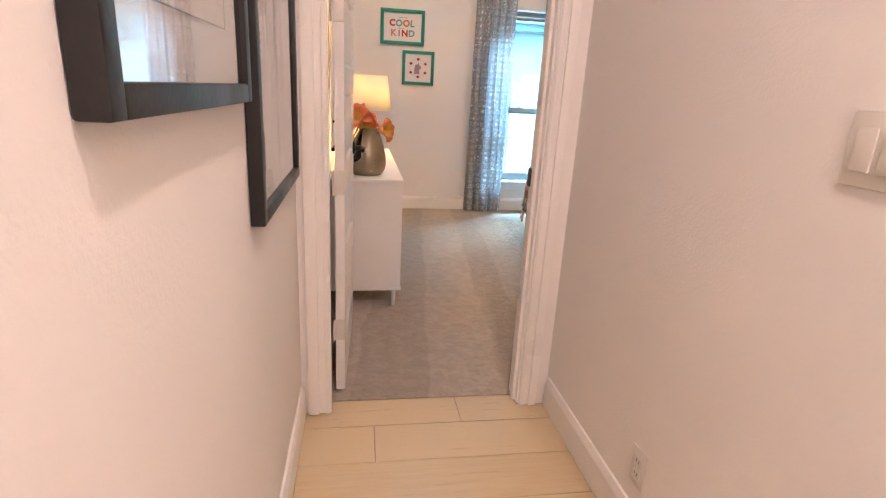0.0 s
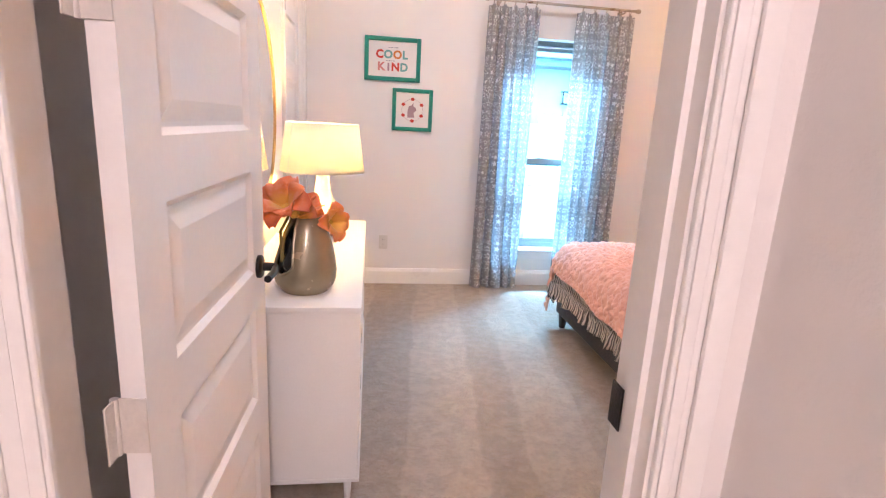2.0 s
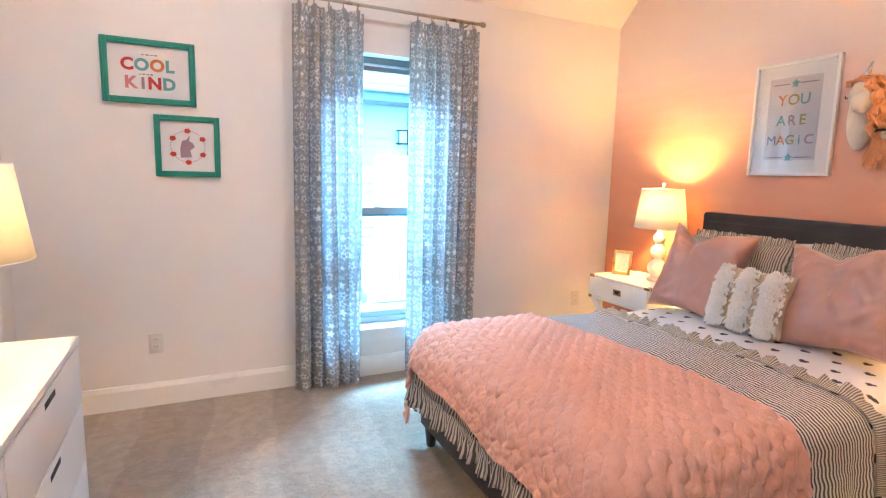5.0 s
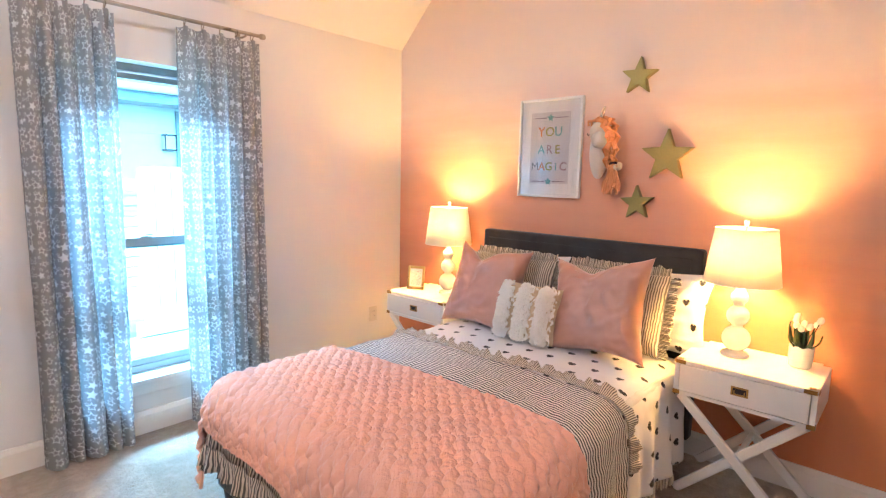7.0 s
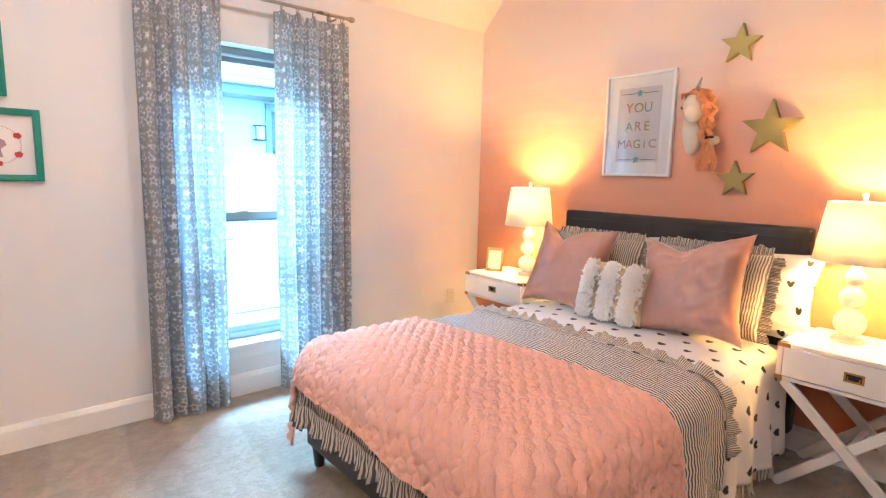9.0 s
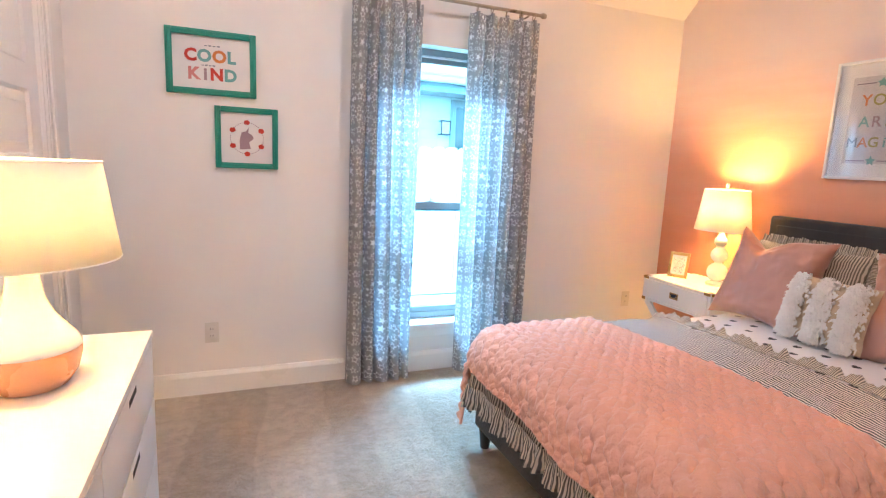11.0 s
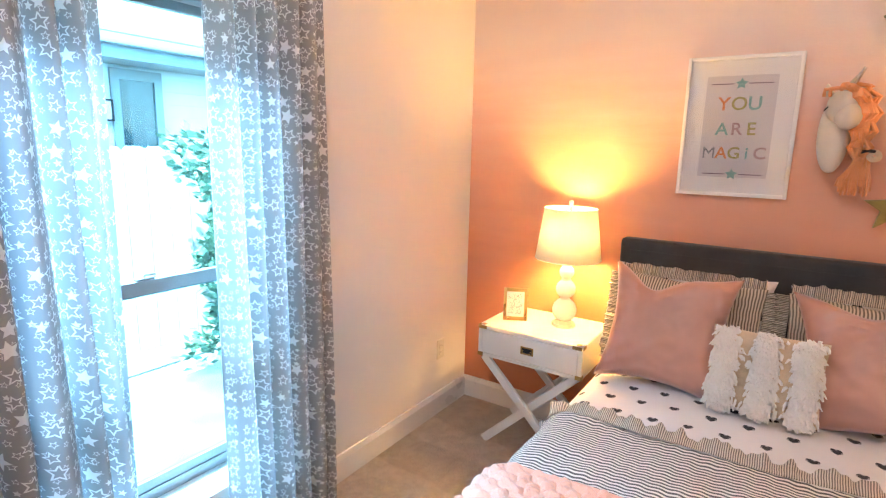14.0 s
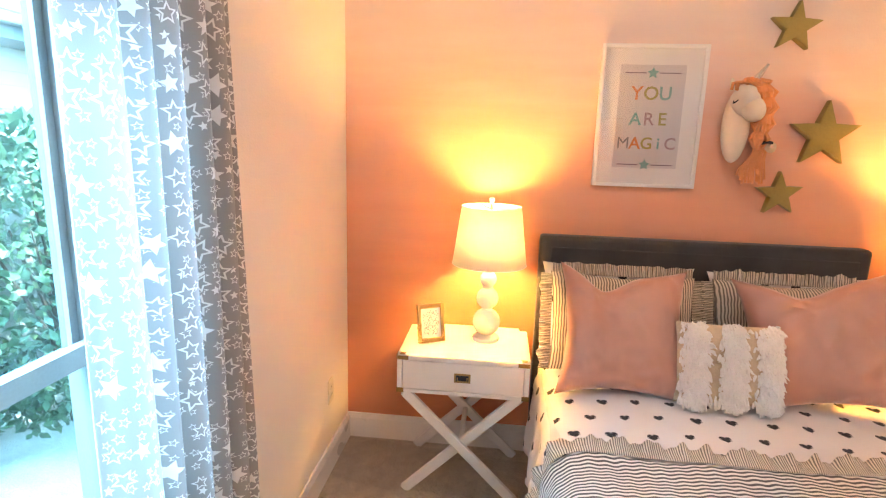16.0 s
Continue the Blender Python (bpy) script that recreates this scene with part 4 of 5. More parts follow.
quilt = cloth_thing("quilt", "coral pink quilted coverlet folded across the foot", "quilt", foot_hem, lambda v: 2.20 + 0.03 * math.sin(5 * v + 1), BY0 - 0.40, BY1 + 0.26, 240, 520,
            0.038, "quilt", relief=quilting, fold=0.02, waves=2.2, seed=6.0, flare=0.10)
for u in (0.0, 1.0):
    pts = []
    for k in range(121):
        v = k / 120
        a0, a1 = foot_hem(v), 2.20 + 0.03 * math.sin(5 * v + 1)
        p, nrm, _ = drape(a0 + (a1 - a0) * u, BY0 - 0.40 + (BY1 - BY0 + 0.66) * v, 0.038, 0.02, 2.2, 6.0, 0.10)
        pts.append(p + nrm * 0.006 - Vector((2.3, 5.905, 0.6)))
    part("binding", tube(pts, 0.009, 8), "quilt", quilt)


# pillows


def cushion_mesh(w, h, d, sag=0.0, ears=0.10, seed=0, nu=48, nv=48, wrinkle=0.006, dent=0.0):
    """A stuffed square: thick in the middle, thin at its drawn-out corners; sag dents the top edge."""
    def face(side):
        def at(u, v):
            x, z = 2 * u - 1, 2 * v - 1
            px = x * (1 - ears * (1 - z * z) * abs(x) ** 3)
            pz = z * (1 - ears * (1 - x * x) * abs(z) ** 3)
            pz -= sag * max(0.0, pz) ** 1.5 * math.exp(-((px - dent) / 0.36) ** 2)
            t = max(0.0, (1 - x ** 4) * (1 - z ** 4)) ** 0.5 * (1 - 1.1 * sag * math.exp(-((px - dent) / 0.16) ** 2) * max(0, z + 0.3))
            wr = wrinkle * (0.9 * noise.noise((x * 1.5 + seed, z * 1.5, side)) - 2.4 * abs(noise.noise((x * 2.2 - z * 3.5 + seed, z * 1.5 + x * 2.4, seed))) - 1.6 * abs(noise.noise((x * 5 + z * 2, z * 1.6 - x, seed + 3))) + 0.9)
            return (px * w / 2, side * (t * d / 2 + wr * min(1, t * 2)), (pz + 1) * h / 2)
        return at
    bm = sheet(face(-1), nu, nv, lambda u, v: (u * w, v * h))
    merge(bm, sheet(face(1), nu, nv, lambda u, v: (u * w, v * h)))
    bmesh.ops.remove_doubles(bm, verts=bm.verts[:], dist=0.0005)
    bmesh.ops.recalc_face_normals(bm, faces=bm.faces[:])
    return bm


def lean(x, y, z, back, turn=0.0, roll=0.0):
    """A cushion's pose: it faces the bed's foot, leaning back towards the headboard."""
    return pose(x, y, z) @ pose(0, 0, 0, 0, 0, -90 + turn) @ pose(0, 0, 0, -back) @ pose(0, 0, 0, 0, roll, 0)


def frilled(name, m, w, h, d, material, label, seed):
    e = thing(name, m, label, "pillow", "pillows on the bed")
    part("cover", cushion_mesh(w, h, d, 0.05, 0.05, seed), material, e)
    pts = []
    for (xa, za), (xb, zb), o in (((-1, 0), (-1, 1), (-1, 0)), ((-1, 1), (1, 1), (0, 1)), ((1, 1), (1, 0), (1, 0))):
        line = []
        for k in range(25):
            t = k / 24
            x, z = xa + (xb - xa) * t, za + (zb - za) * t
            line.append((Vector((x * w / 2 * 0.97, 0, z * h * 0.975)), Vector((0, 1, 0)), Vector((o[0], 0, o[1]))))
        ruffle(e, line, 0.05, "stripes_fine", 14 if o[1] == 0 else 20, seed + len(pts), ripple=0.012)
        pts.append(0)
    return e


def plain_pillow(m, w, h, d, material, label, seed, sag=0.0, ears=0.10, dent=0.0, wrinkle=0.006):
    e = thing("pillow", m, label, "pillow", "pillows on the bed")
    part("cover", cushion_mesh(w, h, d, sag, ears, seed, wrinkle=wrinkle, dent=dent), material, e)
    return e


PZ = BZ + 0.035
plain_pillow(lean(3.375, 6.26, PZ, 12), 0.66, 0.43, 0.15, "hearts", "white heart-print pillow against the headboard", 1)
plain_pillow(lean(3.36, 5.50, PZ, 14, 3, 0), 0.76, 0.43, 0.15, "hearts", "white heart-print pillow against the headboard", 2)
frilled("pillow", lean(3.24, 6.26, PZ, 17), 0.60, 0.42, 0.14, "stripes_fine", "ticking-stripe pillow sham with frilled edge", 11)
frilled("pillow", lean(3.24, 5.60, PZ, 17), 0.58, 0.42, 0.14, "stripes_fine", "ticking-stripe pillow sham with frilled edge", 14)
plain_pillow(lean(3.02, 6.305, PZ - 0.012, 22, 4, 3), 0.50, 0.52, 0.17, "velvet", "dusty rose velvet cushion with dented top", 21, 0.34, 0.16, -0.30, 0.006)
plain_pillow(lean(3.01, 5.555, PZ - 0.005, 20, -8, -8), 0.56, 0.52, 0.17, "velvet", "dusty rose velvet cushion leaning on the shams", 22, 0.22, 0.18, -0.15, 0.007)

sc = thing("shag_cushion", lean(2.985, 5.935, PZ + 0.016, 16, -2, 0), "cream lumbar cushion with three shaggy bands", "cushion", "pillows on the bed")
part("cover", cushion_mesh(0.37, 0.30, 0.11, 0.0, 0.05, 31), "oat", sc, "tan woven ground")
rng = random.Random(12)
for band in (-0.128, 0.0, 0.128):
    verts, faces = [], []
    for k in range(1300):
        x = max(-0.172, min(0.172, band + rng.gauss(0, 0.018)))
        zz = rng.uniform(0.010, 0.292)
        u, v = max(-1, min(1, 2 * x / 0.37)), 2 * zz / 0.30 - 1
        t = max(0.0, (1 - u ** 4) * (1 - v ** 4)) ** 0.5 * 0.055 + 0.026 * math.exp(-((x - band) / 0.03) ** 2)
        base = Vector((x, -t, zz))
        way = Vector((rng.gauss(0, 0.3) + 9 * (x - band), -0.9, rng.gauss(-0.25, 0.5) + 0.5 * v)).normalized()
        L, r = rng.uniform(0.016, 0.032), rng.uniform(0.0038, 0.0062)
        s1 = way.orthogonal().normalized()
        s2 = way.cross(s1)
        mid, tip = base + way * L * 0.6, base + way * L + Vector((0, 0, -0.010))
        i = len(verts)
        for c, rr in ((base, r), (mid, r * 1.25), (tip, r * 0.7)):
            for j in range(3):
                verts.append(c + (s1 * math.cos(2.094 * j) + s2 * math.sin(2.094 * j)) * rr)
        for q in (0, 3):
            for j in range(3):
                faces.append((i + q + j, i + q + (j + 1) % 3, i + q + 3 + (j + 1) % 3, i + q + 3 + j))
        faces.append((i + 6, i + 7, i + 8))
    me = bpy.data.meshes.new("shag_band")
    me.from_pydata(verts, [], faces)
    me.materials.append(M["shag"])
    o = new("shag_band", me)
    o.parent = sc
    tagged(o, "cream shaggy yarn band", kind="stuff")


# nightstands


def nightstand(m, label):
    """Campaign nightstand in its own frame: front at -y, width along x, back at y = 0.42."""
    w, d, z0, z1 = 0.552, 0.42, 0.49, 0.655
    e = thing("nightstand", m, label, "nightstand", "nightstands beside the bed")
    top = cuboid(-w / 2, w / 2, 0.0, d, z1 - 0.018, z1, 0)
    bmesh.ops.bevel(top, geom=[ed for ed in top.edges if abs(ed.verts[0].co.z - ed.verts[1].co.z) > 0.01], offset=0.035, segments=4, affect="EDGES")
    bmesh.ops.bevel(top, geom=[ed for ed in top.edges if all(v.co.z > z1 - 0.001 for v in ed.verts)], offset=0.003, segments=2, affect="EDGES")
    part("top", top, "white_lacquer", e)
    case = boxes((-w / 2 + 0.002, -w / 2 + 0.022, 0.004, d - 0.004, z0, z1 - 0.0185), (w / 2 - 0.022, w / 2 - 0.002, 0.004, d - 0.004, z0, z1 - 0.0185), (-w / 2 + 0.022, w / 2 - 0.022, 0.004, d - 0.004, z0, z0 + 0.016),
                 (-w / 2 + 0.022, w / 2 - 0.022, d - 0.016, d - 0.004, z0 + 0.016, z1 - 0.0185))
    part("case", case, "white_lacquer", e, smooth=False)
    dr = part("drawer", cuboid(-w / 2 + 0.025, w / 2 - 0.025, 0.0, 0.018, z0 + 0.02, z1 - 0.0215, 0.002), "white_lacquer", e)
    zc = (z0 + z1) / 2
    b = cuboid(-0.034, 0.034, -0.003, -0.0002, zc - 0.020, zc + 0.020, 0.0012)
    pl = part("pull_plate", b, "brass", dr, "recessed antique brass pull")
    part("pull_bail", tube([(-0.02, -0.004, zc + 0.004), (-0.02, -0.008, zc - 0.010), (0, -0.009, zc - 0.012), (0.02, -0.008, zc - 0.010), (0.02, -0.004, zc + 0.004)], 0.0026, 6), "brass", dr)
    part("pull_recess", cuboid(-0.026, 0.026, -0.0042, -0.0031, zc - 0.013, zc + 0.013, 0.001), "slot", dr)
    for sx in (-1, 1):
        for zz, h in ((z1, -1), (z0, 1)):
            c = bmesh.new()
            x = sx * w / 2
            if h < 0:
                cuboid(*sorted((x - sx * 0.05, x - sx * 0.004)), -0.0015, 0.0, *sorted((zz - 0.001, zz - 0.018)), 0.0005, 1, c)
                cuboid(*sorted((x + sx * 0.0015, x)), 0.004, 0.05, *sorted((zz - 0.001, zz - 0.018)), 0.0005, 1, c)
                cuboid(*sorted((x - sx * 0.034, x - sx * 0.012)), 0.012, 0.034, zz, zz + 0.0014, 0.0005, 1, c)
            else:
                cuboid(*sorted((x - sx * 0.03, x)), 0.001, 0.0035, zz, zz + 0.02, 0.0005, 1, c)
                cuboid(*sorted((x + sx * 0.0008, x - sx * 0.0015)), 0.004, 0.03, zz, zz + 0.02, 0.0005, 1, c)
            part("corner_bracket", c, "brass", e, "antique brass corner")
    for y in (0.035, d - 0.035):
        for s, off in ((-1, -0.0125), (1, 0.0125)):
            part("leg", bar((s * (w / 2 - 0.03), y + off, z0 - 0.002), (-s * (w / 2 - 0.03), y + off, 0.004), 0.042, 0.022, 0.003, up=(0, 1, 0)), "white_lacquer", e)
    part("stretcher", bar((0, 0.05, 0.243), (0, d - 0.05, 0.243), 0.022, 0.022, 0.003), "white_lacquer", e)
    return e


NX = 3.12
nightstand(pose(NX, 6.914, 0, 0, 0, -90), "white campaign nightstand with brass corners and crossed legs")
nightstand(pose(NX, 4.912, 0, 0, 0, -90), "white campaign nightstand with brass corners and crossed legs")
NT = 0.655


def bead_lamp(x, y, power):
    """A turned white table lamp: four stacked balls under a tapered linen shade."""
    e = thing("table_lamp", pose(x, y, NT), "white stacked-ball table lamp with a linen shade, lit", "table lamp", "bedside lamps")
    prof = [(0, 0), (0.058, 0), (0.060, 0.006), (0.058, 0.016), (0.044, 0.020)]
    for zc, r, h in ((0.085, 0.062, 0.062), (0.195, 0.050, 0.050), (0.282, 0.038, 0.037)):
        for k in range(13):
            t = -1.15 + 2.3 * k / 12
            prof.append((max(0.024, r * math.cos(t)), zc + h * math.sin(t)))
    prof += [(0.018, 0.325), (0.018, 0.335), (0, 0.335)]
    part("base", lathe(prof, 36), "ceramic", e, "glossy white stacked-ball base")
    part("stem", tube([(0, 0, 0.335), (0, 0, 0.42), (0, 0, 0.618)], 0.005, 8), "gold", e)
    zs = (0.352, 0.604)
    rr = (0.162, 0.128)
    part("shade", lathe([(rr[0], zs[0]), ((rr[0] + rr[1]) / 2, sum(zs) / 2), (rr[1], zs[1])], 48), "shade_white", e, "cream tapered linen shade", thick=0.0016)
    for k in (0, 1):
        part("shade_rim", ring(rr[k], 0.002, 48, 6, m=pose(0, 0, zs[k])), "mount", e)
    sp = bmesh.new()
    for k in range(3):
        c, s = math.cos(2.094 * k + 0.4), math.sin(2.094 * k + 0.4)
        tube([(0, 0, 0.596), (c * 0.06, s * 0.06, 0.594), (c * rr[1], s * rr[1], 0.603)], 0.0016, 5, sp)
    part("spider", sp, "gold", e)
    part("finial", lathe([(0, 0.612), (0.008, 0.614), (0.009, 0.624), (0.012, 0.632), (0.011, 0.642), (0, 0.646)], 16), "ceramic", e)
    part("bulb", lathe([(0, 0.435), (0.014, 0.44), (0.016, 0.465), (0.028, 0.495), (0.030, 0.515), (0.022, 0.537), (0, 0.545)], 20), "bulb", e, "glowing warm bulb")
    lamp_light("bulb_light", "POINT", (x, y, NT + 0.508), power, LAMP_COLOUR, 0.036)


bead_lamp(3.37, 6.83, BEAD)
bead_lamp(3.37, 5.00, BEAD)

pf = thing("photo_stand", pose(3.285, 7.065, NT, 0, 0, -62) @ pose(0, 0, 0, -12), "small gold photo frame with a speckled card", "photo frame")
b = bmesh.new()
for r in ((-0.062, -0.046, 0, 0.17), (0.046, 0.062, 0, 0.17), (-0.046, 0.046, 0, 0.02), (-0.046, 0.046, 0.15, 0.17)):
    cuboid(r[0], r[1], -0.010, 0.006, r[2] + 0.002, r[3] + 0.002, 0.0025, 2, b)
part("frame", b, "gold", pf)
part("card", cuboid(-0.046, 0.046, -0.002, 0.002, 0.022, 0.152), "paper", pf, smooth=False)
dots = bmesh.new()
rng = random.Random(3)
for k in range(150):
    x, z = rng.uniform(-0.036, 0.036), rng.uniform(0.035, 0.14)
    lathe([(0, 0), (0.0022, 0)], 6, dots, pose(x, -0.0023, z, 90))
part("speckles", dots, "ink_mauve", pf)
part("strut", bar((0, 0.008, 0.12), (0, 0.055, 0.012), 0.03, 0.003), "leg_wood", pf)

pot = thing("flower_pot", pose(3.41, 4.745, NT), "small white ceramic pot of cream tulips", "potted plant")
prof = [(0, 0.0), (0.036, 0.0), (0.043, 0.006), (0.049, 0.05), (0.049, 0.098), (0.044, 0.098), (0.043, 0.082), (0, 0.082)]
b = lathe(prof, 40)
for v in b.verts:
    if v.co.z > 0.09:
        v.co.z += 0.004 * math.sin(7 * math.atan2(v.co.y, v.co.x))
part("pot", b, "ceramic", pot)
part("soil", lathe([(0, 0.086), (0.043, 0.085)], 24), "bark", pot)


def blade(bm, base, tip, width, bend=0.02, slot=None):
    base, tip = Vector(base), Vector(tip)
    d = tip - base
    side = d.cross(Vector((0, 0, 1)))
    side = side.normalized() if side.length > 1e-5 else Vector((1, 0, 0))
    outw = side.cross(d).normalized()

    def at(u, v):
        c = base + d * u - outw * bend * 4 * u * (1 - u)
        ww = width * math.sin(math.pi * min(1, 0.12 + 0.88 * u)) ** 0.7 * (v - 0.5)
        return c + side * ww + outw * abs(v - 0.5) * width * 0.5

    return sheet(at, 8, 2, bm=bm, slot=slot)


rng = random.Random(7)
for k in range(15):
    an = rng.uniform(0, 6.28)
    r0, r1 = rng.uniform(0, 0.025), rng.uniform(0.03, 0.075)
    part("leaf", blade(None, (r0 * math.cos(an), r0 * math.sin(an), 0.085), (r1 * math.cos(an), r1 * math.sin(an), rng.uniform(0.15, 0.205)), 0.022), "leaf", pot, thick=0.001)
for k in range(8):
    an = k * 0.785 + rng.uniform(-0.3, 0.3)
    r1 = 0.012 if k == 0 else rng.uniform(0.03, 0.075)
    p = Vector((r1 * math.cos(an), r1 * math.sin(an), rng.uniform(0.165, 0.215)))
    part("stem", tube([(0.3 * p.x, 0.3 * p.y, 0.085), (0.6 * p.x, 0.6 * p.y, 0.14), p], 0.0022, 6), "stem", pot)
    b = lathe([(0, -0.004), (0.008, -0.002), (0.0135, 0.008), (0.0125, 0.02), (0.006, 0.03), (0, 0.031)], 12, m=Matrix.Translation(p) @ pose(0, 0, 0, rng.uniform(-25, 25), rng.uniform(-25, 25)))
    part("tulip", b, "petal_white", pot)

# dresser with its lamp, vase and mirror
DY0, DY1, DX, DH = 4.84, 6.36, 0.262, 0.752
dr = thing("dresser", pose(0, 0, 0), "white lacquered six-drawer dresser on slim legs", "dresser")
LZ = 0.125
DB = -0.19
part("top", cuboid(DB, DX, DY0, DY1, DH - 0.022, DH, 0.003), "white_lacquer", dr)
for y0, y1 in ((DY0 + 0.002, DY0 + 0.020), (DY1 - 0.020, DY1 - 0.002)):
    part("side_panel", cuboid(DB, DX - 0.004, y0, y1, LZ, DH - 0.0225), "white_lacquer", dr, smooth=False)
part("bottom_panel", cuboid(DB, DX - 0.03, DY0 + 0.0205, DY1 - 0.0205, LZ, LZ + 0.018), "white_lacquer", dr, smooth=False)
part("back_panel", cuboid(DB, DB + 0.01, DY0 + 0.0205, DY1 - 0.0205, LZ + 0.0185, DH - 0.0225), "white_lacquer", dr, smooth=False)
part("divider", cuboid(DB + 0.0105, DX - 0.03, (DY0 + DY1) / 2 - 0.01, (DY0 + DY1) / 2 + 0.01, LZ + 0.0185, DH - 0.0225), "white_lacquer", dr, smooth=False)
part("foot_rim", cuboid(DB - 0.0, DX + 0.002, DY0, DY1, LZ - 0.016, LZ - 0.0005, 0.003), "white_lacquer", dr)
for cx in range(2):
    y0 = DY0 + 0.022 + cx * (DY1 - DY0 - 0.044) / 2 + 0.002
    y1 = y0 + (DY1 - DY0 - 0.044) / 2 - 0.004
    for k in range(3):
        hz = (DH - 0.024 - LZ - 0.004) / 3
        z0 = LZ + 0.003 + k * hz
        d = part("drawer", cuboid(DX - 0.022, DX - 0.003, y0, y1, z0, z0 + hz - 0.006, 0.002), "white_lacquer", dr)
        ym = (y0 + y1) / 2
        part("slot_pull", cuboid(DX - 0.0035, DX - 0.0022, ym - 0.055, ym + 0.055, z0 + hz - 0.045, z0 + hz - 0.027, 0.0005), "slot", d, "dark slot pull")
for x, y in ((DB + 0.04, DY0 + 0.05), (DB + 0.04, DY1 - 0.05), (DX - 0.04, DY0 + 0.05), (DX - 0.04, DY1 - 0.05)):
    part("leg", lathe([(0, 0), (0.010, 0), (0.016, LZ - 0.016), (0, LZ - 0.016)], 16, m=pose(x, y, 0)), "white_lacquer", dr)

lx, ly = 0.043, 5.96
tl = thing("table_lamp", pose(lx, ly, DH), "cream and peach gourd table lamp with drum shade, lit", "table lamp")
part("base", lathe([(0, 0), (0.070, 0), (0.080, 0.006), (0.102, 0.040), (0.111, 0.080), (0.112, 0.100)], 44), "clay", tl, "peach glazed lower half")
part("neck", lathe([(0.112, 0.1002), (0.111, 0.110), (0.100, 0.128), (0.076, 0.158), (0.055, 0.19), (0.042, 0.225), (0.034, 0.27), (0.031, 0.33), (0, 0.33)], 44), "ceramic", tl, "cream glazed neck")
part("stem", tube([(0, 0, 0.33), (0, 0, 0.42), (0, 0, 0.55)], 0.005, 8), "gold", tl)
SZ0, SZ1, SR0, SR1 = 0.322, 0.558, 0.208, 0.176
part("shade", lathe([(SR0, SZ0), ((SR0 + SR1) / 2, (SZ0 + SZ1) / 2), (SR1, SZ1)], 56), "shade_white", tl, "cream drum shade", thick=0.0016)
for r, z in ((SR0, SZ0), (SR1, SZ1)):
    part("shade_rim", ring(r, 0.002, 56, 6, m=pose(0, 0, z)), "mount", tl)
sm = tube([(-SR0 * 0.72 - 0.001, -SR0 * 0.70, SZ0), (-SR1 * 0.72 - 0.001, -SR1 * 0.70, SZ1)], 0.0018, 5)
part("shade_seam", sm, "mount", tl)
sp = bmesh.new()
for k in range(3):
    c, s = math.cos(2.094 * k), math.sin(2.094 * k)
    tube([(0, 0, 0.55), (c * 0.07, s * 0.07, 0.547), (c * SR1, s * SR1, 0.557)], 0.0016, 5, sp)
part("spider", sp, "gold", tl)
part("bulb", lathe([(0, 0.38), (0.014, 0.385), (0.016, 0.405), (0.028, 0.435), (0.030, 0.455), (0.022, 0.477), (0, 0.485)], 20), "bulb", tl, "glowing warm bulb")
lamp_light("bulb_light", "POINT", (lx, ly, DH + 0.445), DRESSER, LAMP_COLOUR, 0.036)
cord = part("lamp_cord", tube([(lx - 0.08, ly + 0.01, DH + 0.003), (lx - 0.13, ly + 0.03, DH + 0.003), (lx - 0.18, ly - 0.01, DH + 0.003), (-0.18, ly - 0.02, DH + 0.003)], 0.0025, 6), "plate", None)
tagged(cord, "thin white lamp cord lying on the dresser", "cable")

mr = thing("round_mirror", pose(XL + 0.001, 5.555, 1.367, 0, 90), "round wall mirror in a thin gold frame", "mirror")
part("frame", lathe([(0.464, 0.0), (0.475, 0.0), (0.475, 0.017), (0.472, 0.020), (0.467, 0.020), (0.464, 0.016), (0.464, 0.0)], 96), "brass", mr, "thin brushed gold rim")
part("glass", lathe([(0, 0.013), (0.4639, 0.013)], 96), "mirror", mr, "silvered glass")

# vase of orange lilies: a tilted oval vessel with a slanting slit mouth
vx, vy = 0.065, 5.03
vs = thing("vase", pose(vx, vy, DH), "taupe glazed teardrop vase with a side opening", "vase")
prof = [(r * 1.10, z * 1.27) for r, z in ((0, 0.0), (0.058, 0.0), (0.074, 0.006), (0.090, 0.028), (0.094, 0.055), (0.092, 0.070), (0.089, 0.090), (0.083, 0.110), (0.077, 0.130), (0.069, 0.150), (0.060, 0.170), (0.052, 0.185), (0.042, 0.200), (0.033, 0.211), (0.022, 0.221), (0.012, 0.226), (0.0, 0.228))]
fine = []
for k in range(len(prof) - 1):
    p0, p1, p2, p3 = (Vector(prof[min(max(k + j, 0), len(prof) - 1)]) for j in (-1, 0, 1, 2))
    for t in (0.0, 0.2, 0.4, 0.6, 0.8):
        q = 0.5 * (2 * p1 + (p2 - p0) * t + (2 * p0 - 5 * p1 + 4 * p2 - p3) * t * t + (3 * p1 - p0 - 3 * p2 + p3) * t ** 3)
        fine.append((max(0.0, q.x), max(0.0, q.y)))
fine.append(prof[-1])


def mouth_half(z):
    """Half the angle of the leaf-shaped opening at height z."""
    s = (z - 0.072) / 0.198
    return 0.52 * (1 - s) ** 0.45 * min(1.0, s / 0.16) ** 0.5 if 0 < s < 1 else 0.0


b = lathe(fine, 150)
for v in b.verts:
    k = v.co.z / 0.29
    v.co.x += 0.012 * k * k
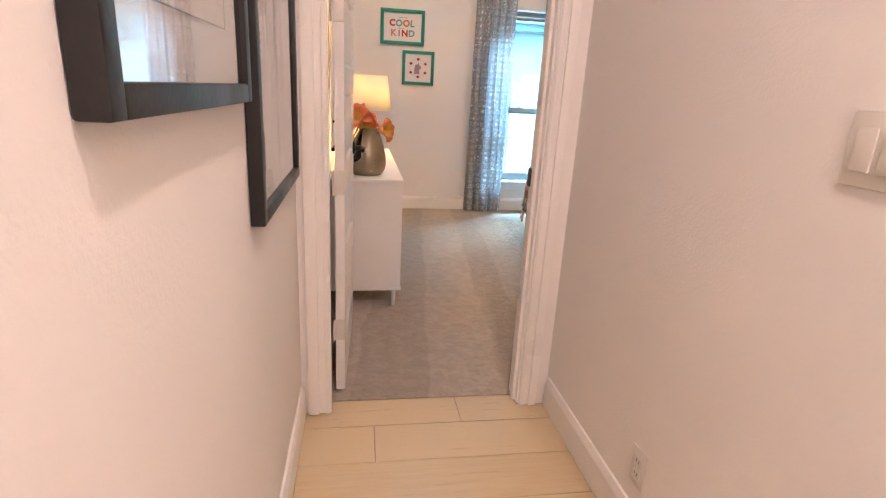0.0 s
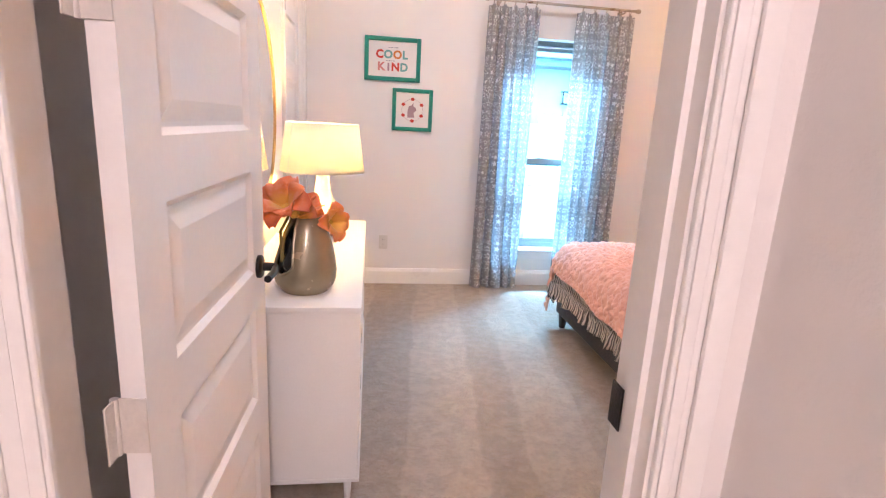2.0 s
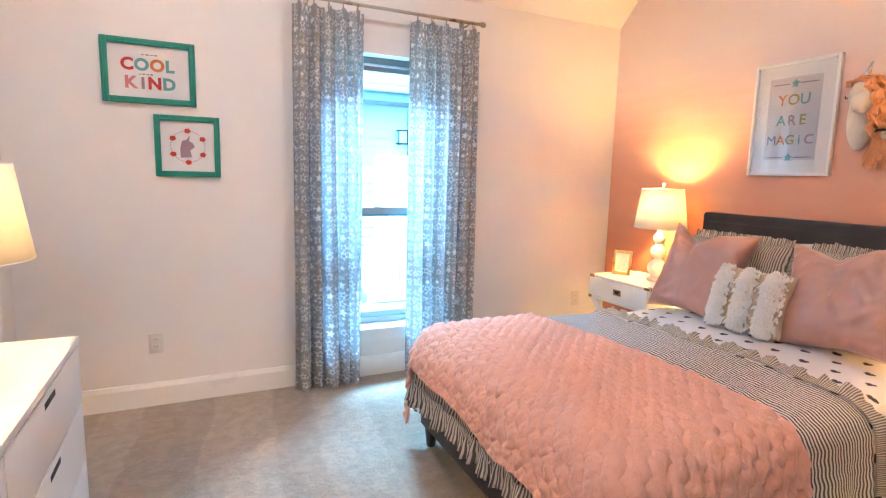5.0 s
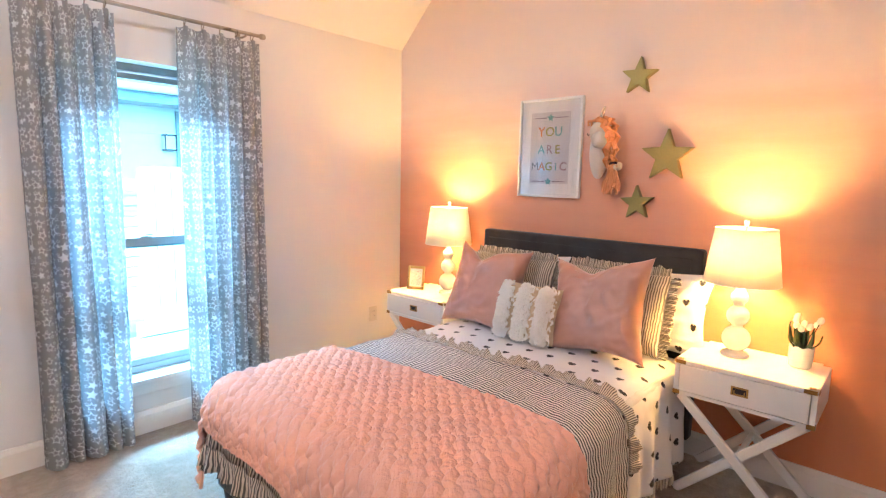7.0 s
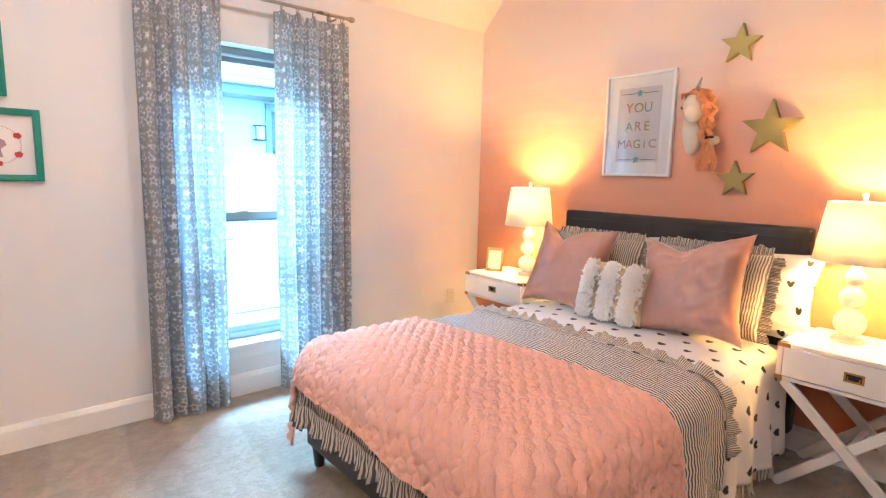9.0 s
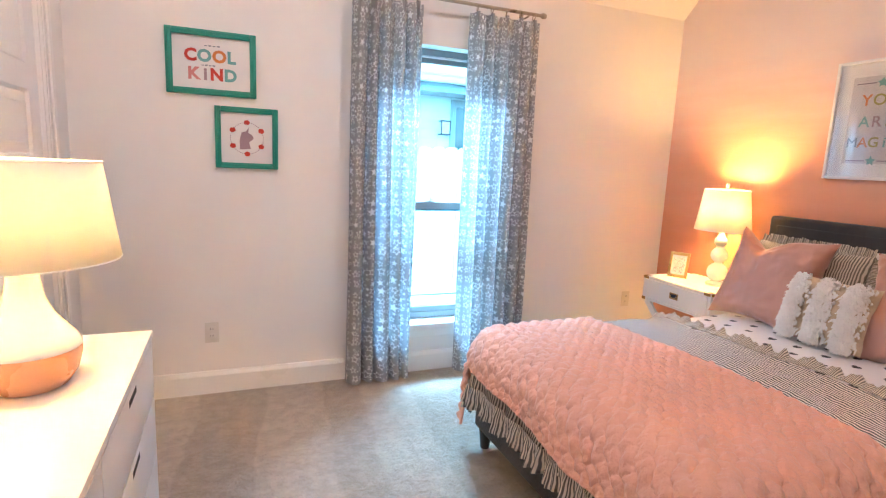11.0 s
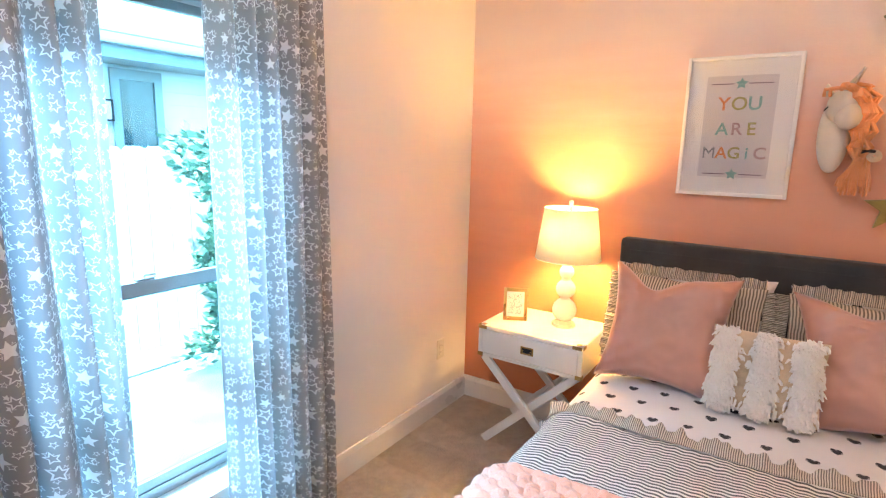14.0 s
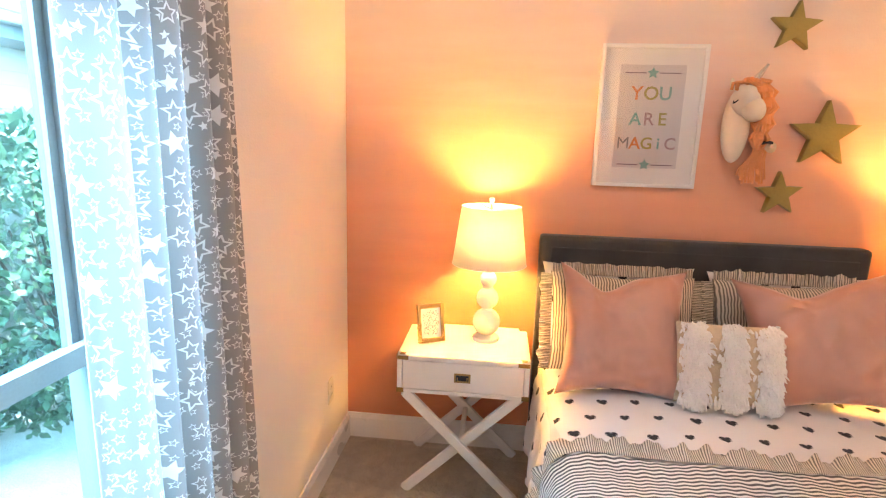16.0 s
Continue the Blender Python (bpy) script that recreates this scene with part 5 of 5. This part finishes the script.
# the opening: a tall leaf-shaped hole in the flank, cut away below the tip
cut = [f for f in b.faces if (lambda c: abs(math.atan2(c.y, c.x - 0.012 * (c.z / 0.29) ** 2) - radians(-135)) < mouth_half(c.z))(f.calc_center_median())]
bmesh.ops.delete(b, geom=cut, context="FACES")
body = part("body", b, "vase", vs, thick=0.006)
edge = []
for k in range(-60, 61):
    z = 0.270 - 0.1979 * math.sin(math.pi / 2 * (1 - abs(k) / 60)) ** 1.0
    r = next(a[0] + (c[0] - a[0]) * (z - a[1]) / (c[1] - a[1]) for a, c in zip(fine, fine[1:]) if a[1] <= z <= c[1] and c[1] > a[1])
    an = radians(-135) + math.copysign(mouth_half(z), k)
    edge.append((r * math.cos(an) + 0.012 * (z / 0.29) ** 2, r * math.sin(an), z))
part("lip", tube(edge, 0.0052, 8), "vase", body)
part("lining", lathe([(0, 0.010), (0.060, 0.012), (0.086, 0.055), (0.086, 0.105), (0.068, 0.165), (0.038, 0.22), (0, 0.24)], 40), "vase_in", vs, "dark glazed inside")


def lily(name, centre, way, size, petals, openness, label):
    """A bloom of broad curled petals round a throat, on its stem."""
    e = thing(name, Matrix.Translation(centre) @ Vector(way).to_track_quat("Z", "Y").to_matrix().to_4x4(), label, "flower", "lilies in the vase")
    rng = random.Random(int(size * 1e5))
    for k in range(petals):
        an = 2 * math.pi * k / petals + rng.uniform(-0.15, 0.15)
        inner = k % 2
        op = openness * (0.8 if inner else 1.05) + rng.uniform(-0.08, 0.08)

        def at(u, v):
            e = (v - 0.5) * 2
            w = size * (0.30 if inner else 0.38) * math.sin(math.pi * min(1.0, 0.10 + 0.85 * u)) ** 0.75 * e
            r = size * (0.06 + 0.98 * op * u ** 1.25) + size * 0.05 * e * e
            z = size * (0.80 * u - 0.62 * op * u ** 3) + e * e * size * 0.14 * math.sin(math.pi * u)
            ripple = 0.05 * size * math.sin(7 * u + 2.1 * k + 2 * e) * e * e
            return (r * math.cos(an) - w * math.sin(an), r * math.sin(an) + w * math.cos(an), z + ripple)

        part("petal", sheet(at, 14, 8), "petal", e, thick=0.0012)
    part("throat", lathe([(0, -size * 0.25), (size * 0.08, -size * 0.2), (size * 0.16, 0.05 * size), (size * 0.12, 0.1 * size), (0, 0.08 * size)], 12), "throat", e)
    return e


mouth = Vector((vx - 0.072, vy - 0.045, DH + 0.16))
for name, c, way, size, n, op in (("lily", (vx - 0.055, vy - 0.03, DH + 0.288), (-0.25, -0.62, 0.72), 0.120, 8, 0.78), ("lily", (vx - 0.02, vy - 0.04, DH + 0.275), (0.82, -0.15, 0.48), 0.115, 4, 0.20),
                                   ("lily", (vx + 0.085, vy - 0.05, DH + 0.25), (0.62, -0.66, 0.12), 0.080, 8, 0.66)):
    bloom = lily(name, c, way, size, n, op, "orange artificial lily with curled petals")
    c, way = Vector(c), Vector(way).normalized()
    part("flower_stem", tube([mouth + Vector((0, 0, -0.05)), mouth.lerp(c, 0.4) + Vector((-0.01, 0, 0.0)), mouth.lerp(c, 0.8) - way * 0.015, c - way * size * 0.2], 0.0045, 8), "stalk", bloom, m=bloom.matrix_basis.inverted())


# framed prints


def picture(name, m, w, h, fw, fd, frame_mat, label, back="paper", mount=0.0, glass=True, inner="paper", beads=False):
    """A framed print facing -y, hung with its back on y = 0, centred on x and z."""
    e = thing(name, m, label, "framed print")
    b = bmesh.new()
    for i, (x0, x1, z0, z1) in enumerate(((-w / 2, -w / 2 + fw, -h / 2, h / 2), (w / 2 - fw, w / 2, -h / 2, h / 2), (-w / 2 + fw, w / 2 - fw, -h / 2, -h / 2 + fw), (-w / 2 + fw, w / 2 - fw, h / 2 - fw, h / 2))):
        cuboid(x0, x1, -fd, -0.001, z0, z1, min(0.004, fw * 0.2), 2, b)
    part("frame", b, frame_mat, e)
    if beads:
        bb = bmesh.new()
        for off in (0.28, 0.72):
            a, c = w / 2 - fw * off, h / 2 - fw * off
            n1, n2 = int(2 * a / 0.009), int(2 * c / 0.009)
            for k in range(n1 + 1):
                for s in (-1, 1):
                    bmesh.ops.create_icosphere(bb, subdivisions=1, radius=0.0038, matrix=Matrix.Translation((-a + 2 * a * k / n1, -fd - 0.0005, s * c)))
            for k in range(1, n2):
                for s in (-1, 1):
                    bmesh.ops.create_icosphere(bb, subdivisions=1, radius=0.0038, matrix=Matrix.Translation((s * a, -fd - 0.0005, -c + 2 * c * k / n2)))
        part("beading", bb, frame_mat, e)
    part("print", cuboid(-w / 2 + fw, w / 2 - fw, -fd * 0.45, -0.002, -h / 2 + fw, h / 2 - fw), back, e, smooth=False)
    if mount:
        part("inset", cuboid(-w / 2 + fw + mount, w / 2 - fw - mount, -fd * 0.45 - 0.002, -fd * 0.45 - 0.0001, -h / 2 + fw + mount, h / 2 - fw - mount), inner, e, smooth=False)
    if glass:
        g = part("glass", cuboid(-w / 2 + fw, w / 2 - fw, -fd * 0.72, -fd * 0.72 + 0.0006, -h / 2 + fw, h / 2 - fw), "picture_glass", e, smooth=False)
        g.visible_shadow = False
    return e


p1 = picture("picture_kind", pose(0.435, YW, 1.80), 0.430, 0.322, 0.032, 0.022, "teal_frame", "teal beaded frame with a colourful kindness print", beads=True, glass=False)
for ch, x, c in zip("COOL", (-0.10, -0.035, 0.036, 0.093), ("ink_red", "ink_teal", "ink_orange", "ink_teal")):
    letters("letter", ch, 0.082, c, p1, pose(x, -0.0106, 0.032), 0.0035)
for ch, x, c in zip("KIND", (-0.088, -0.032, 0.022, 0.088), ("ink_pink", "ink_mauve", "ink_red", "ink_teal")):
    letters("letter", ch if ch != "I" else "i", 0.082, c, p1, pose(x, -0.0106, -0.058), 0.0035)
for x0, x1, z in ((-0.035, 0.045, 0.084), (-0.05, 0.02, -0.013)):
    b = bmesh.new()
    for k in range(4):
        w = (x1 - x0) / 4
        cuboid(x0 + k * w, x0 + k * w + w * 0.7, -0.0104, -0.0101, z - 0.002, z + 0.002 + 0.002 * (k % 2), bm=b)
    part("caption", b, "ink_grey", p1, smooth=False)

p2 = picture("picture_floral", pose(0.60, YW, 1.43), 0.318, 0.322, 0.030, 0.022, "teal_frame", "teal beaded frame with a pink animal and flower wreath print", beads=True, glass=False)
wr = bmesh.new()
for k in range(54):
    an = 2 * math.pi * k / 54
    lathe([(0, 0), (0.0028, 0)], 6, wr, pose(0.083 * math.cos(an), -0.0103, 0.083 * math.sin(an), 90))
part("wreath", wr, "ink_mauve", p2)
for k in range(6):
    an = 2 * math.pi * k / 6 + math.pi / 2
    f = bmesh.new()
    for j in range(5):
        a2 = 2 * math.pi * j / 5 + k
        lathe([(0, 0), (0.008, 0)], 8, f, pose(0.083 * math.cos(an) + 0.008 * math.cos(a2), -0.0105 - 0.0001 * j, 0.083 * math.sin(an) + 0.006 * math.sin(a2), 90))
    part("flower", f, "ink_red", p2)
fig = plate_from([(-0.035, -0.06), (0.02, -0.055), (0.012, -0.02), (0.035, 0.0), (0.028, 0.018), (0.008, 0.03), (0.012, 0.06), (-0.004, 0.036), (-0.026, 0.03), (-0.036, -0.01)], 0.0004)
part("figure", fig, "ink_mauve", p2, smooth=False, m=pose(-0.002, -0.0101, 0))

PIC = picture("picture_magic", pose(XR, 6.169, 1.657, 0, 0, -90), 0.442, 0.606, 0.016, 0.026, "white_lacquer", "white framed print of painted lettering above the bed", "mount", 0.068, True, "paper_grey")
for word, z, size, cols, step in (("YOU", 0.098, 0.080, ("ink_orange", "ink_olive", "ink_teal"), 0.060), ("ARE", -0.010, 0.076, ("ink_teal", "ink_mauve", "ink_olive"), 0.057),
                                  ("MAGIC", -0.114, 0.072, ("ink_grey", "ink_orange", "ink_olive", "ink_teal", "ink_mauve"), 0.050)):
    n = len(word)
    for k, ch in enumerate(word):
        letters("letter", ch if not (ch == "I") else "i", size, cols[k], PIC, pose((k - (n - 1) / 2) * step, -0.0146, z), 0.0 if ch == "M" else 0.001)
for z in (0.185, -0.205):
    b = bmesh.new()
    for s in (-1, 1):
        cuboid(*sorted((s * 0.028, s * 0.118)), -0.0142, -0.0138, z - 0.0022, z + 0.0022, bm=b)
    part("rule", b, "ink_plum", PIC, smooth=False)
    part("star", plate_from(star_outline(0.026, 0.5), 0.0006), "ink_teal", PIC, smooth=False, m=pose(0, -0.0138, z))

for y, z, r, turn in ((5.625, 2.030, 0.103, 0.06), (5.446, 1.600, 0.143, 0.0), (5.592, 1.345, 0.098, -0.05)):
    b = plate_from(star_outline(r, 0.42, turn), 0.034, 0.0025)
    merge(b, plate_from(star_outline(r * 0.90, 0.42, turn), 0.002), pose(0, -0.0338, 0))
    o = part("wall_star", b, "star_gold", None, smooth=False, m=pose(XR, y, z, 0, 0, -90))
    tagged(o, "deep-sided gold metal star on the coral wall", "wall ornament", "gold stars above the bed")

# plush unicorn head, one mesh with its horn and yarn mane
b = bmesh.new()
for c, rad, tilt in (((-0.022, -0.045, -0.025), (0.050, 0.043, 0.140), 0), ((-0.010, -0.072, 0.068), (0.049, 0.060, 0.062), 0), ((0.008, -0.104, 0.036), (0.041, 0.058, 0.043), 34)):
    bmesh.ops.create_uvsphere(b, u_segments=28, v_segments=18, radius=1.0, matrix=pose(*c, tilt) @ Matrix.Diagonal((*rad, 1)))
for f in b.faces:
    f.material_index = 0
for k in range(6):
    t = k / 6
    tube([(-0.006 + 0.04 * t, -0.088 - 0.03 * t, 0.118 + 0.075 * t), (0.001 + 0.04 * t, -0.094 - 0.03 * t, 0.132 + 0.075 * t)], 0.0165 * (1 - 0.75 * t), 12, b, 2, lambda q: 1.0 - 0.25 * q)
for sx in (-1, 1):
    tube([(-0.008 + sx * 0.042, -0.055, 0.108), (-0.008 + sx * 0.052, -0.06, 0.140), (-0.008 + sx * 0.054, -0.062, 0.150)], 0.014, 8, b, 0, lambda t: 1 - 0.8 * t)
rng = random.Random(9)
path = [Vector(p) for p in ((0.000, -0.075, 0.145), (0.036, -0.088, 0.124), (0.058, -0.092, 0.075), (0.062, -0.088, 0.015), (0.056, -0.082, -0.045), (0.058, -0.075, -0.095))]
for k in range(len(path) - 1):
    for j in range(22):
        a1, a2 = rng.uniform(0, 6.28), rng.uniform(0, 6.28)
        p, q = path[k], path[k + 1]
        fat = 0.042 - 0.003 * k
        mid = (p + q) / 2 + Vector((math.cos(a1), 0.9 * math.sin(a1), 0)) * fat * 1.1
        tube([p + Vector((math.cos(a1), math.sin(a1), 0)) * fat * 0.45, mid, q + Vector((math.cos(a2), math.sin(a2), 0)) * fat * 0.45 + Vector((0, 0, -0.012))], 0.0075, 6, b, 1)
for k in range(16):
    a1 = rng.uniform(0, 6.28)
    tube([(0.0 + 0.03 * math.cos(a1), -0.075, 0.135), (-0.02 + 0.05 * math.cos(a1), -0.09 + 0.01 * math.sin(a1), 0.128), (-0.01 + 0.06 * math.cos(a1), -0.085, 0.105)], 0.006, 6, b, 1)
for k in range(34):
    x0 = 0.074 + rng.uniform(-0.022, 0.018)
    e = rng.uniform(-0.05, 0.02)
    tube([(x0, -0.055 - rng.uniform(0, 0.03), -0.095), (x0 + 0.4 * e, -0.06, -0.15), (x0 + 0.9 * e, -0.05, -0.185), (x0 + e, -0.045 - rng.uniform(0, 0.02), -0.205 - rng.uniform(0, 0.04))], 0.0042, 5, b, 1)
for k in range(3):
    merge(b, ring(0.008 + 0.005 * k, 0.005, 18, 8, m=pose(0.100, -0.092 + 0.006 * k, -0.100, 75, 25)), None, 4)
merge(b, tube([(0.06, -0.09, -0.088), (0.08, -0.095, -0.082), (0.10, -0.09, -0.086)], 0.006, 6), None, 3)
for sx in (-1, 1):
    x = -0.012 + sx * 0.044
    tube([(x, -0.085, 0.066), (x + sx * 0.006, -0.097, 0.056), (x + sx * 0.004, -0.108, 0.058), (x - sx * 0.002, -0.118, 0.066)], 0.0022, 5, b, 3)
o = part("plush_unicorn_head", b, ("plush", "yarn", "silver", "slot", "oat"), None, m=pose(XR, 5.795, 1.655, 0, 0, -90) @ Matrix.Scale(1.1, 4))
tagged(o, "ivory felt unicorn head with peach yarn mane on the wall", "wall ornament")

# hall prints
for nm, yc, zc, w, h in (("picture_abstract", 2.695, 1.668, 0.55, 0.94), ("picture_abstract", 3.36, 1.415, 0.64, 0.92)):
    p = picture(nm, pose(HX0, yc, zc, 0, 0, 90), w, h, 0.030, 0.030, "black_frame", "black framed abstract drip print behind glass", "mount", 0.0, True)
    part("artwork", cuboid(-w / 2 + 0.14, w / 2 - 0.14, -0.017, -0.0146, -h / 2 + 0.14, h / 2 - 0.14), "paper", p, smooth=False)
    ln = bmesh.new()
    a, c = w / 2 - 0.105, h / 2 - 0.105
    for x0, x1, z0, z1 in ((-a, a, -c, -c + 0.002), (-a, a, c - 0.002, c), (-a, -a + 0.002, -c, c), (a - 0.002, a, -c, c)):
        cuboid(x0, x1, -0.0152, -0.0146, z0, z1, bm=ln)
    part("rule", ln, "ink_grey", p, smooth=False)
    rng = random.Random(int(yc * 100))
    ink = bmesh.new()
    ink2 = bmesh.new()
    for k in range(84):
        x = rng.uniform(-w / 2 + 0.15, w / 2 - 0.15)
        ztop, zb = h / 2 - 0.15, -h / 2 + 0.16 + rng.random() ** 0.7 * h * 0.5
        ww = rng.choice((0.003, 0.004, 0.006, 0.009))
        t = rng.uniform(0, 0.0006)
        tube([(x, -0.0172 - t, ztop), (x + rng.uniform(-0.006, 0.006), -0.0172 - t, (ztop + zb) / 2), (x + rng.uniform(-0.004, 0.004), -0.0172 - t, zb)], ww, 5, ink if k % 3 else ink2)
    for q in (ink, ink2):
        for v in q.verts:
            v.co.y = -0.0172 + (v.co.y + 0.0172) * 0.03
    part("brush_drips", ink, "black_frame", p, "dark brush drips")
    part("brush_drips", ink2, "ink_grey", p, "grey brush drips")

# ---- outside the window ----
GZ = -0.04
setting("ground", boxes((-400, 400, YW + 0.2, 700, GZ - 0.2, GZ)), "ground", "pale bare yard running to the distance", "ground")
FYY = 9.52
fence = thing("fence", pose(0, FYY, GZ), "weathered wooden picket privacy fence", "fence")
x = -3.0
rng = random.Random(4)
while x < 9.0:
    if not (2.02 < x < 2.2):
        hgt = 1.54
        b = plate_from([(0.002, 0.16), (0.138, 0.16), (0.138, hgt - 0.03), (0.112, hgt), (0.028, hgt), (0.002, hgt - 0.03)], 0.018)
        part("picket", b, "picket", fence, smooth=False, m=pose(x, rng.uniform(0, 0.006), rng.uniform(-0.008, 0.008)))
    x += 0.1425
for z in (0.35, 0.9, 1.38):
    part("rail", cuboid(-3.0, 9.0, 0.008, 0.046, z - 0.045, z + 0.045, 0.003, 1), "picket", fence)
part("rot_board", cuboid(2.2, 9.0, -0.028, -0.019, 0.02, 0.16, 0.003, 1), "picket", fence)
for px in (-2.4, 0.0, 2.12, 4.5, 6.9):
    part("post", cuboid(px - 0.045, px + 0.045, 0.047, 0.137, 0, 1.50, 0.004, 1), "picket", fence)

HYY = 10.9
house = thing("neighbour_house", pose(0, HYY, GZ), "single-storey house with pale lap siding and shingle roof", "house")
EZ = 2.44
part("wall", cuboid(-9, 16, 0.0, 6.0, 0, EZ), "siding", house, smooth=False)
lap = bmesh.new()
v = [lap.verts.new(c) for c in ((-9, -0.004, 0), (16, -0.004, 0), (16, -0.02, 0), (-9, -0.02, 0), (-9, -0.004, 0.115), (16, -0.004, 0.115))]
for f in ((0, 1, 2, 3), (3, 2, 5, 4), (0, 4, 5, 1), (0, 3, 4), (1, 5, 2)):
    lap.faces.new([v[i] for i in f])
bmesh.ops.recalc_face_normals(lap, faces=lap.faces[:])
first = part("siding_board", lap, "siding", house, smooth=False)
for k in range(1, 22):
    o = new("siding_board", first.data)
    o.parent, o.matrix_basis = house, pose(0, 0, 0.113 * k)
rf = bmesh.new()
q = [rf.verts.new(c) for c in ((-10, -0.55, EZ - 0.05), (17, -0.55, EZ - 0.05), (17, 3.0, EZ + 1.75), (-10, 3.0, EZ + 1.75), (17, 6.55, EZ - 0.05), (-10, 6.55, EZ - 0.05))]
rf.faces.new((q[0], q[1], q[2], q[3])), rf.faces.new((q[3], q[2], q[4], q[5]))
part("roof", rf, "shingle", house, smooth=False, thick=0.05)
part("fascia", cuboid(-10, 17, -0.56, -0.53, EZ - 0.24, EZ - 0.06), "fascia", house, smooth=False)
part("gutter", merge(cuboid(-10, 17, -0.66, -0.565, EZ - 0.15, EZ - 0.05, 0.02, 2), cuboid(-10, 17, -0.665, -0.655, EZ - 0.07, EZ - 0.05, 0.002, 1)), "fascia", house)
part("soffit", cuboid(-10, 17, -0.53, 0.0, EZ - 0.22, EZ - 0.20), "fascia", house, smooth=False)


def house_window(x0, x1, z0, z1):
    w = part("window", boxes((x0 - 0.07, x0, -0.05, -0.021, z0 - 0.09, z1 + 0.09), (x1, x1 + 0.07, -0.05, -0.021, z0 - 0.09, z1 + 0.09), (x0, x1, -0.05, -0.021, z1, z1 + 0.09), (x0, x1, -0.05, -0.021, z0 - 0.09, z0)), "fascia", house, smooth=False)
    part("pane", cuboid(x0, x1, -0.032, -0.024, z0, z1), "dark_glass", w, smooth=False)
    part("sash_bar", cuboid(x0, x1, -0.042, -0.0325, (z0 + z1) / 2 - 0.02, (z0 + z1) / 2 + 0.02), "siding", w, smooth=False)


house_window(3.22, 3.52, 0.9, 2.10)
lan = part("wall_lantern", boxes((2.99, 3.12, -0.13, -0.022, 1.74, 1.755), (2.99, 3.12, -0.13, -0.022, 1.905, 1.92), (2.99, 3.002, -0.13, -0.118, 1.755, 1.905), (3.108, 3.12, -0.13, -0.118, 1.755, 1.905), (3.03, 3.08, -0.04, -0.0215, 1.77, 1.89)), "black_metal", house, "black wall lantern", smooth=False)
part("lantern_glass", cuboid(3.004, 3.106, -0.115, -0.045, 1.758, 1.902), "siding", lan, smooth=False)
part("vent_cap", lathe([(0.035, 0), (0.055, 0.0), (0.055, 0.03), (0.035, 0.04), (0, 0.04)], 24, m=pose(4.18, -0.021, 2.25, 90)), "siding", house)

# shrub in front of the fence
sh = thing("shrub", pose(3.58, 9.08, GZ), "dense evergreen shrub with pale variegated leaves", "shrub")
rng = random.Random(21)
tr = bmesh.new()
for k in range(9):
    an = rng.uniform(0, 6.28)
    tube([(0.04 * math.cos(an), 0.04 * math.sin(an), -0.02), (0.12 * math.cos(an), 0.08 * math.sin(an), 0.5), (0.45 * math.cos(an), 0.22 * math.sin(an), 1.1 + 0.3 * rng.random())], 0.018, 6, tr, taper=lambda t: 1 - 0.7 * t)
part("trunk", tr, "bark", sh)
verts, faces = [], []
for k in range(8200):
    an, hz = rng.uniform(0, 6.28), rng.random()
    rad = (0.50 + 0.13 * math.sin(3 * an + 5 * hz) + 0.10 * math.sin(11 * hz + an)) * (1 - 0.75 * max(0, hz - 0.72) ** 1.2) * rng.uniform(0.72, 1.06)
    c = Vector((rad * 1.5 * math.cos(an), rad * 0.5 * math.sin(an), 0.12 + 1.50 * hz + rng.uniform(-0.05, 0.05)))
    d = Vector((math.cos(an) + rng.gauss(0, 0.5), math.sin(an) * 0.7 + rng.gauss(0, 0.5), rng.gauss(0.25, 0.5))).normalized()
    s = d.orthogonal().normalized()
    s = (s * math.cos(k) + d.cross(s) * math.sin(k))
    L, W = rng.uniform(0.05, 0.095), rng.uniform(0.014, 0.024)
    i = len(verts)
    verts += [c, c + d * L * 0.5 + s * W, c + d * L, c + d * L * 0.5 - s * W]
    faces.append((i, i + 1, i + 2, i + 3))
me = bpy.data.meshes.new("crown")
me.from_pydata(verts, [], faces)
me.materials.append(M["shrub"])
crown = new("crown", me)
crown.parent = sh
tagged(crown, "variegated leaves", kind="stuff")

# hall floor planks
rows_y = [3.90] + [3.722 - 0.205 * k for k in range(17)]
rng = random.Random(2)
for k, y1 in enumerate(rows_y):
    y0 = max(y1 - (0.2025 if k else 0.1755), HY)
    if y1 - y0 < 0.03:
        continue
    xa, xb = HX0, HX1
    cutx = {0: 0.42, 1: 0.08, 2: 0.80, 3: 0.41}.get(k, rng.uniform(xa + 0.15, xb - 0.15))
    for x0, x1 in ((xa, cutx - 0.0015), (cutx + 0.0015, xb)):
        b = cuboid(x0, x1, y0, YH if k == 0 else y1, -0.0118, -0.003, 0.0012 if k else 0, 1)
        if k == 0:
            cuboid(max(x0, DX0 - 0.034), min(x1, DX1), YH, y1, -0.0118, -0.003, bm=b)
        part("plank", b, "plank", hall_floor, smooth=False)
edge = part("threshold_strip", cuboid(DX0 - 0.034, DX1, 3.893, 3.902, -0.003, 0.004, 0.002, 1), "carpet", None)
tagged(edge, "bound carpet edge at the doorway", "carpet edge", kind="structure")
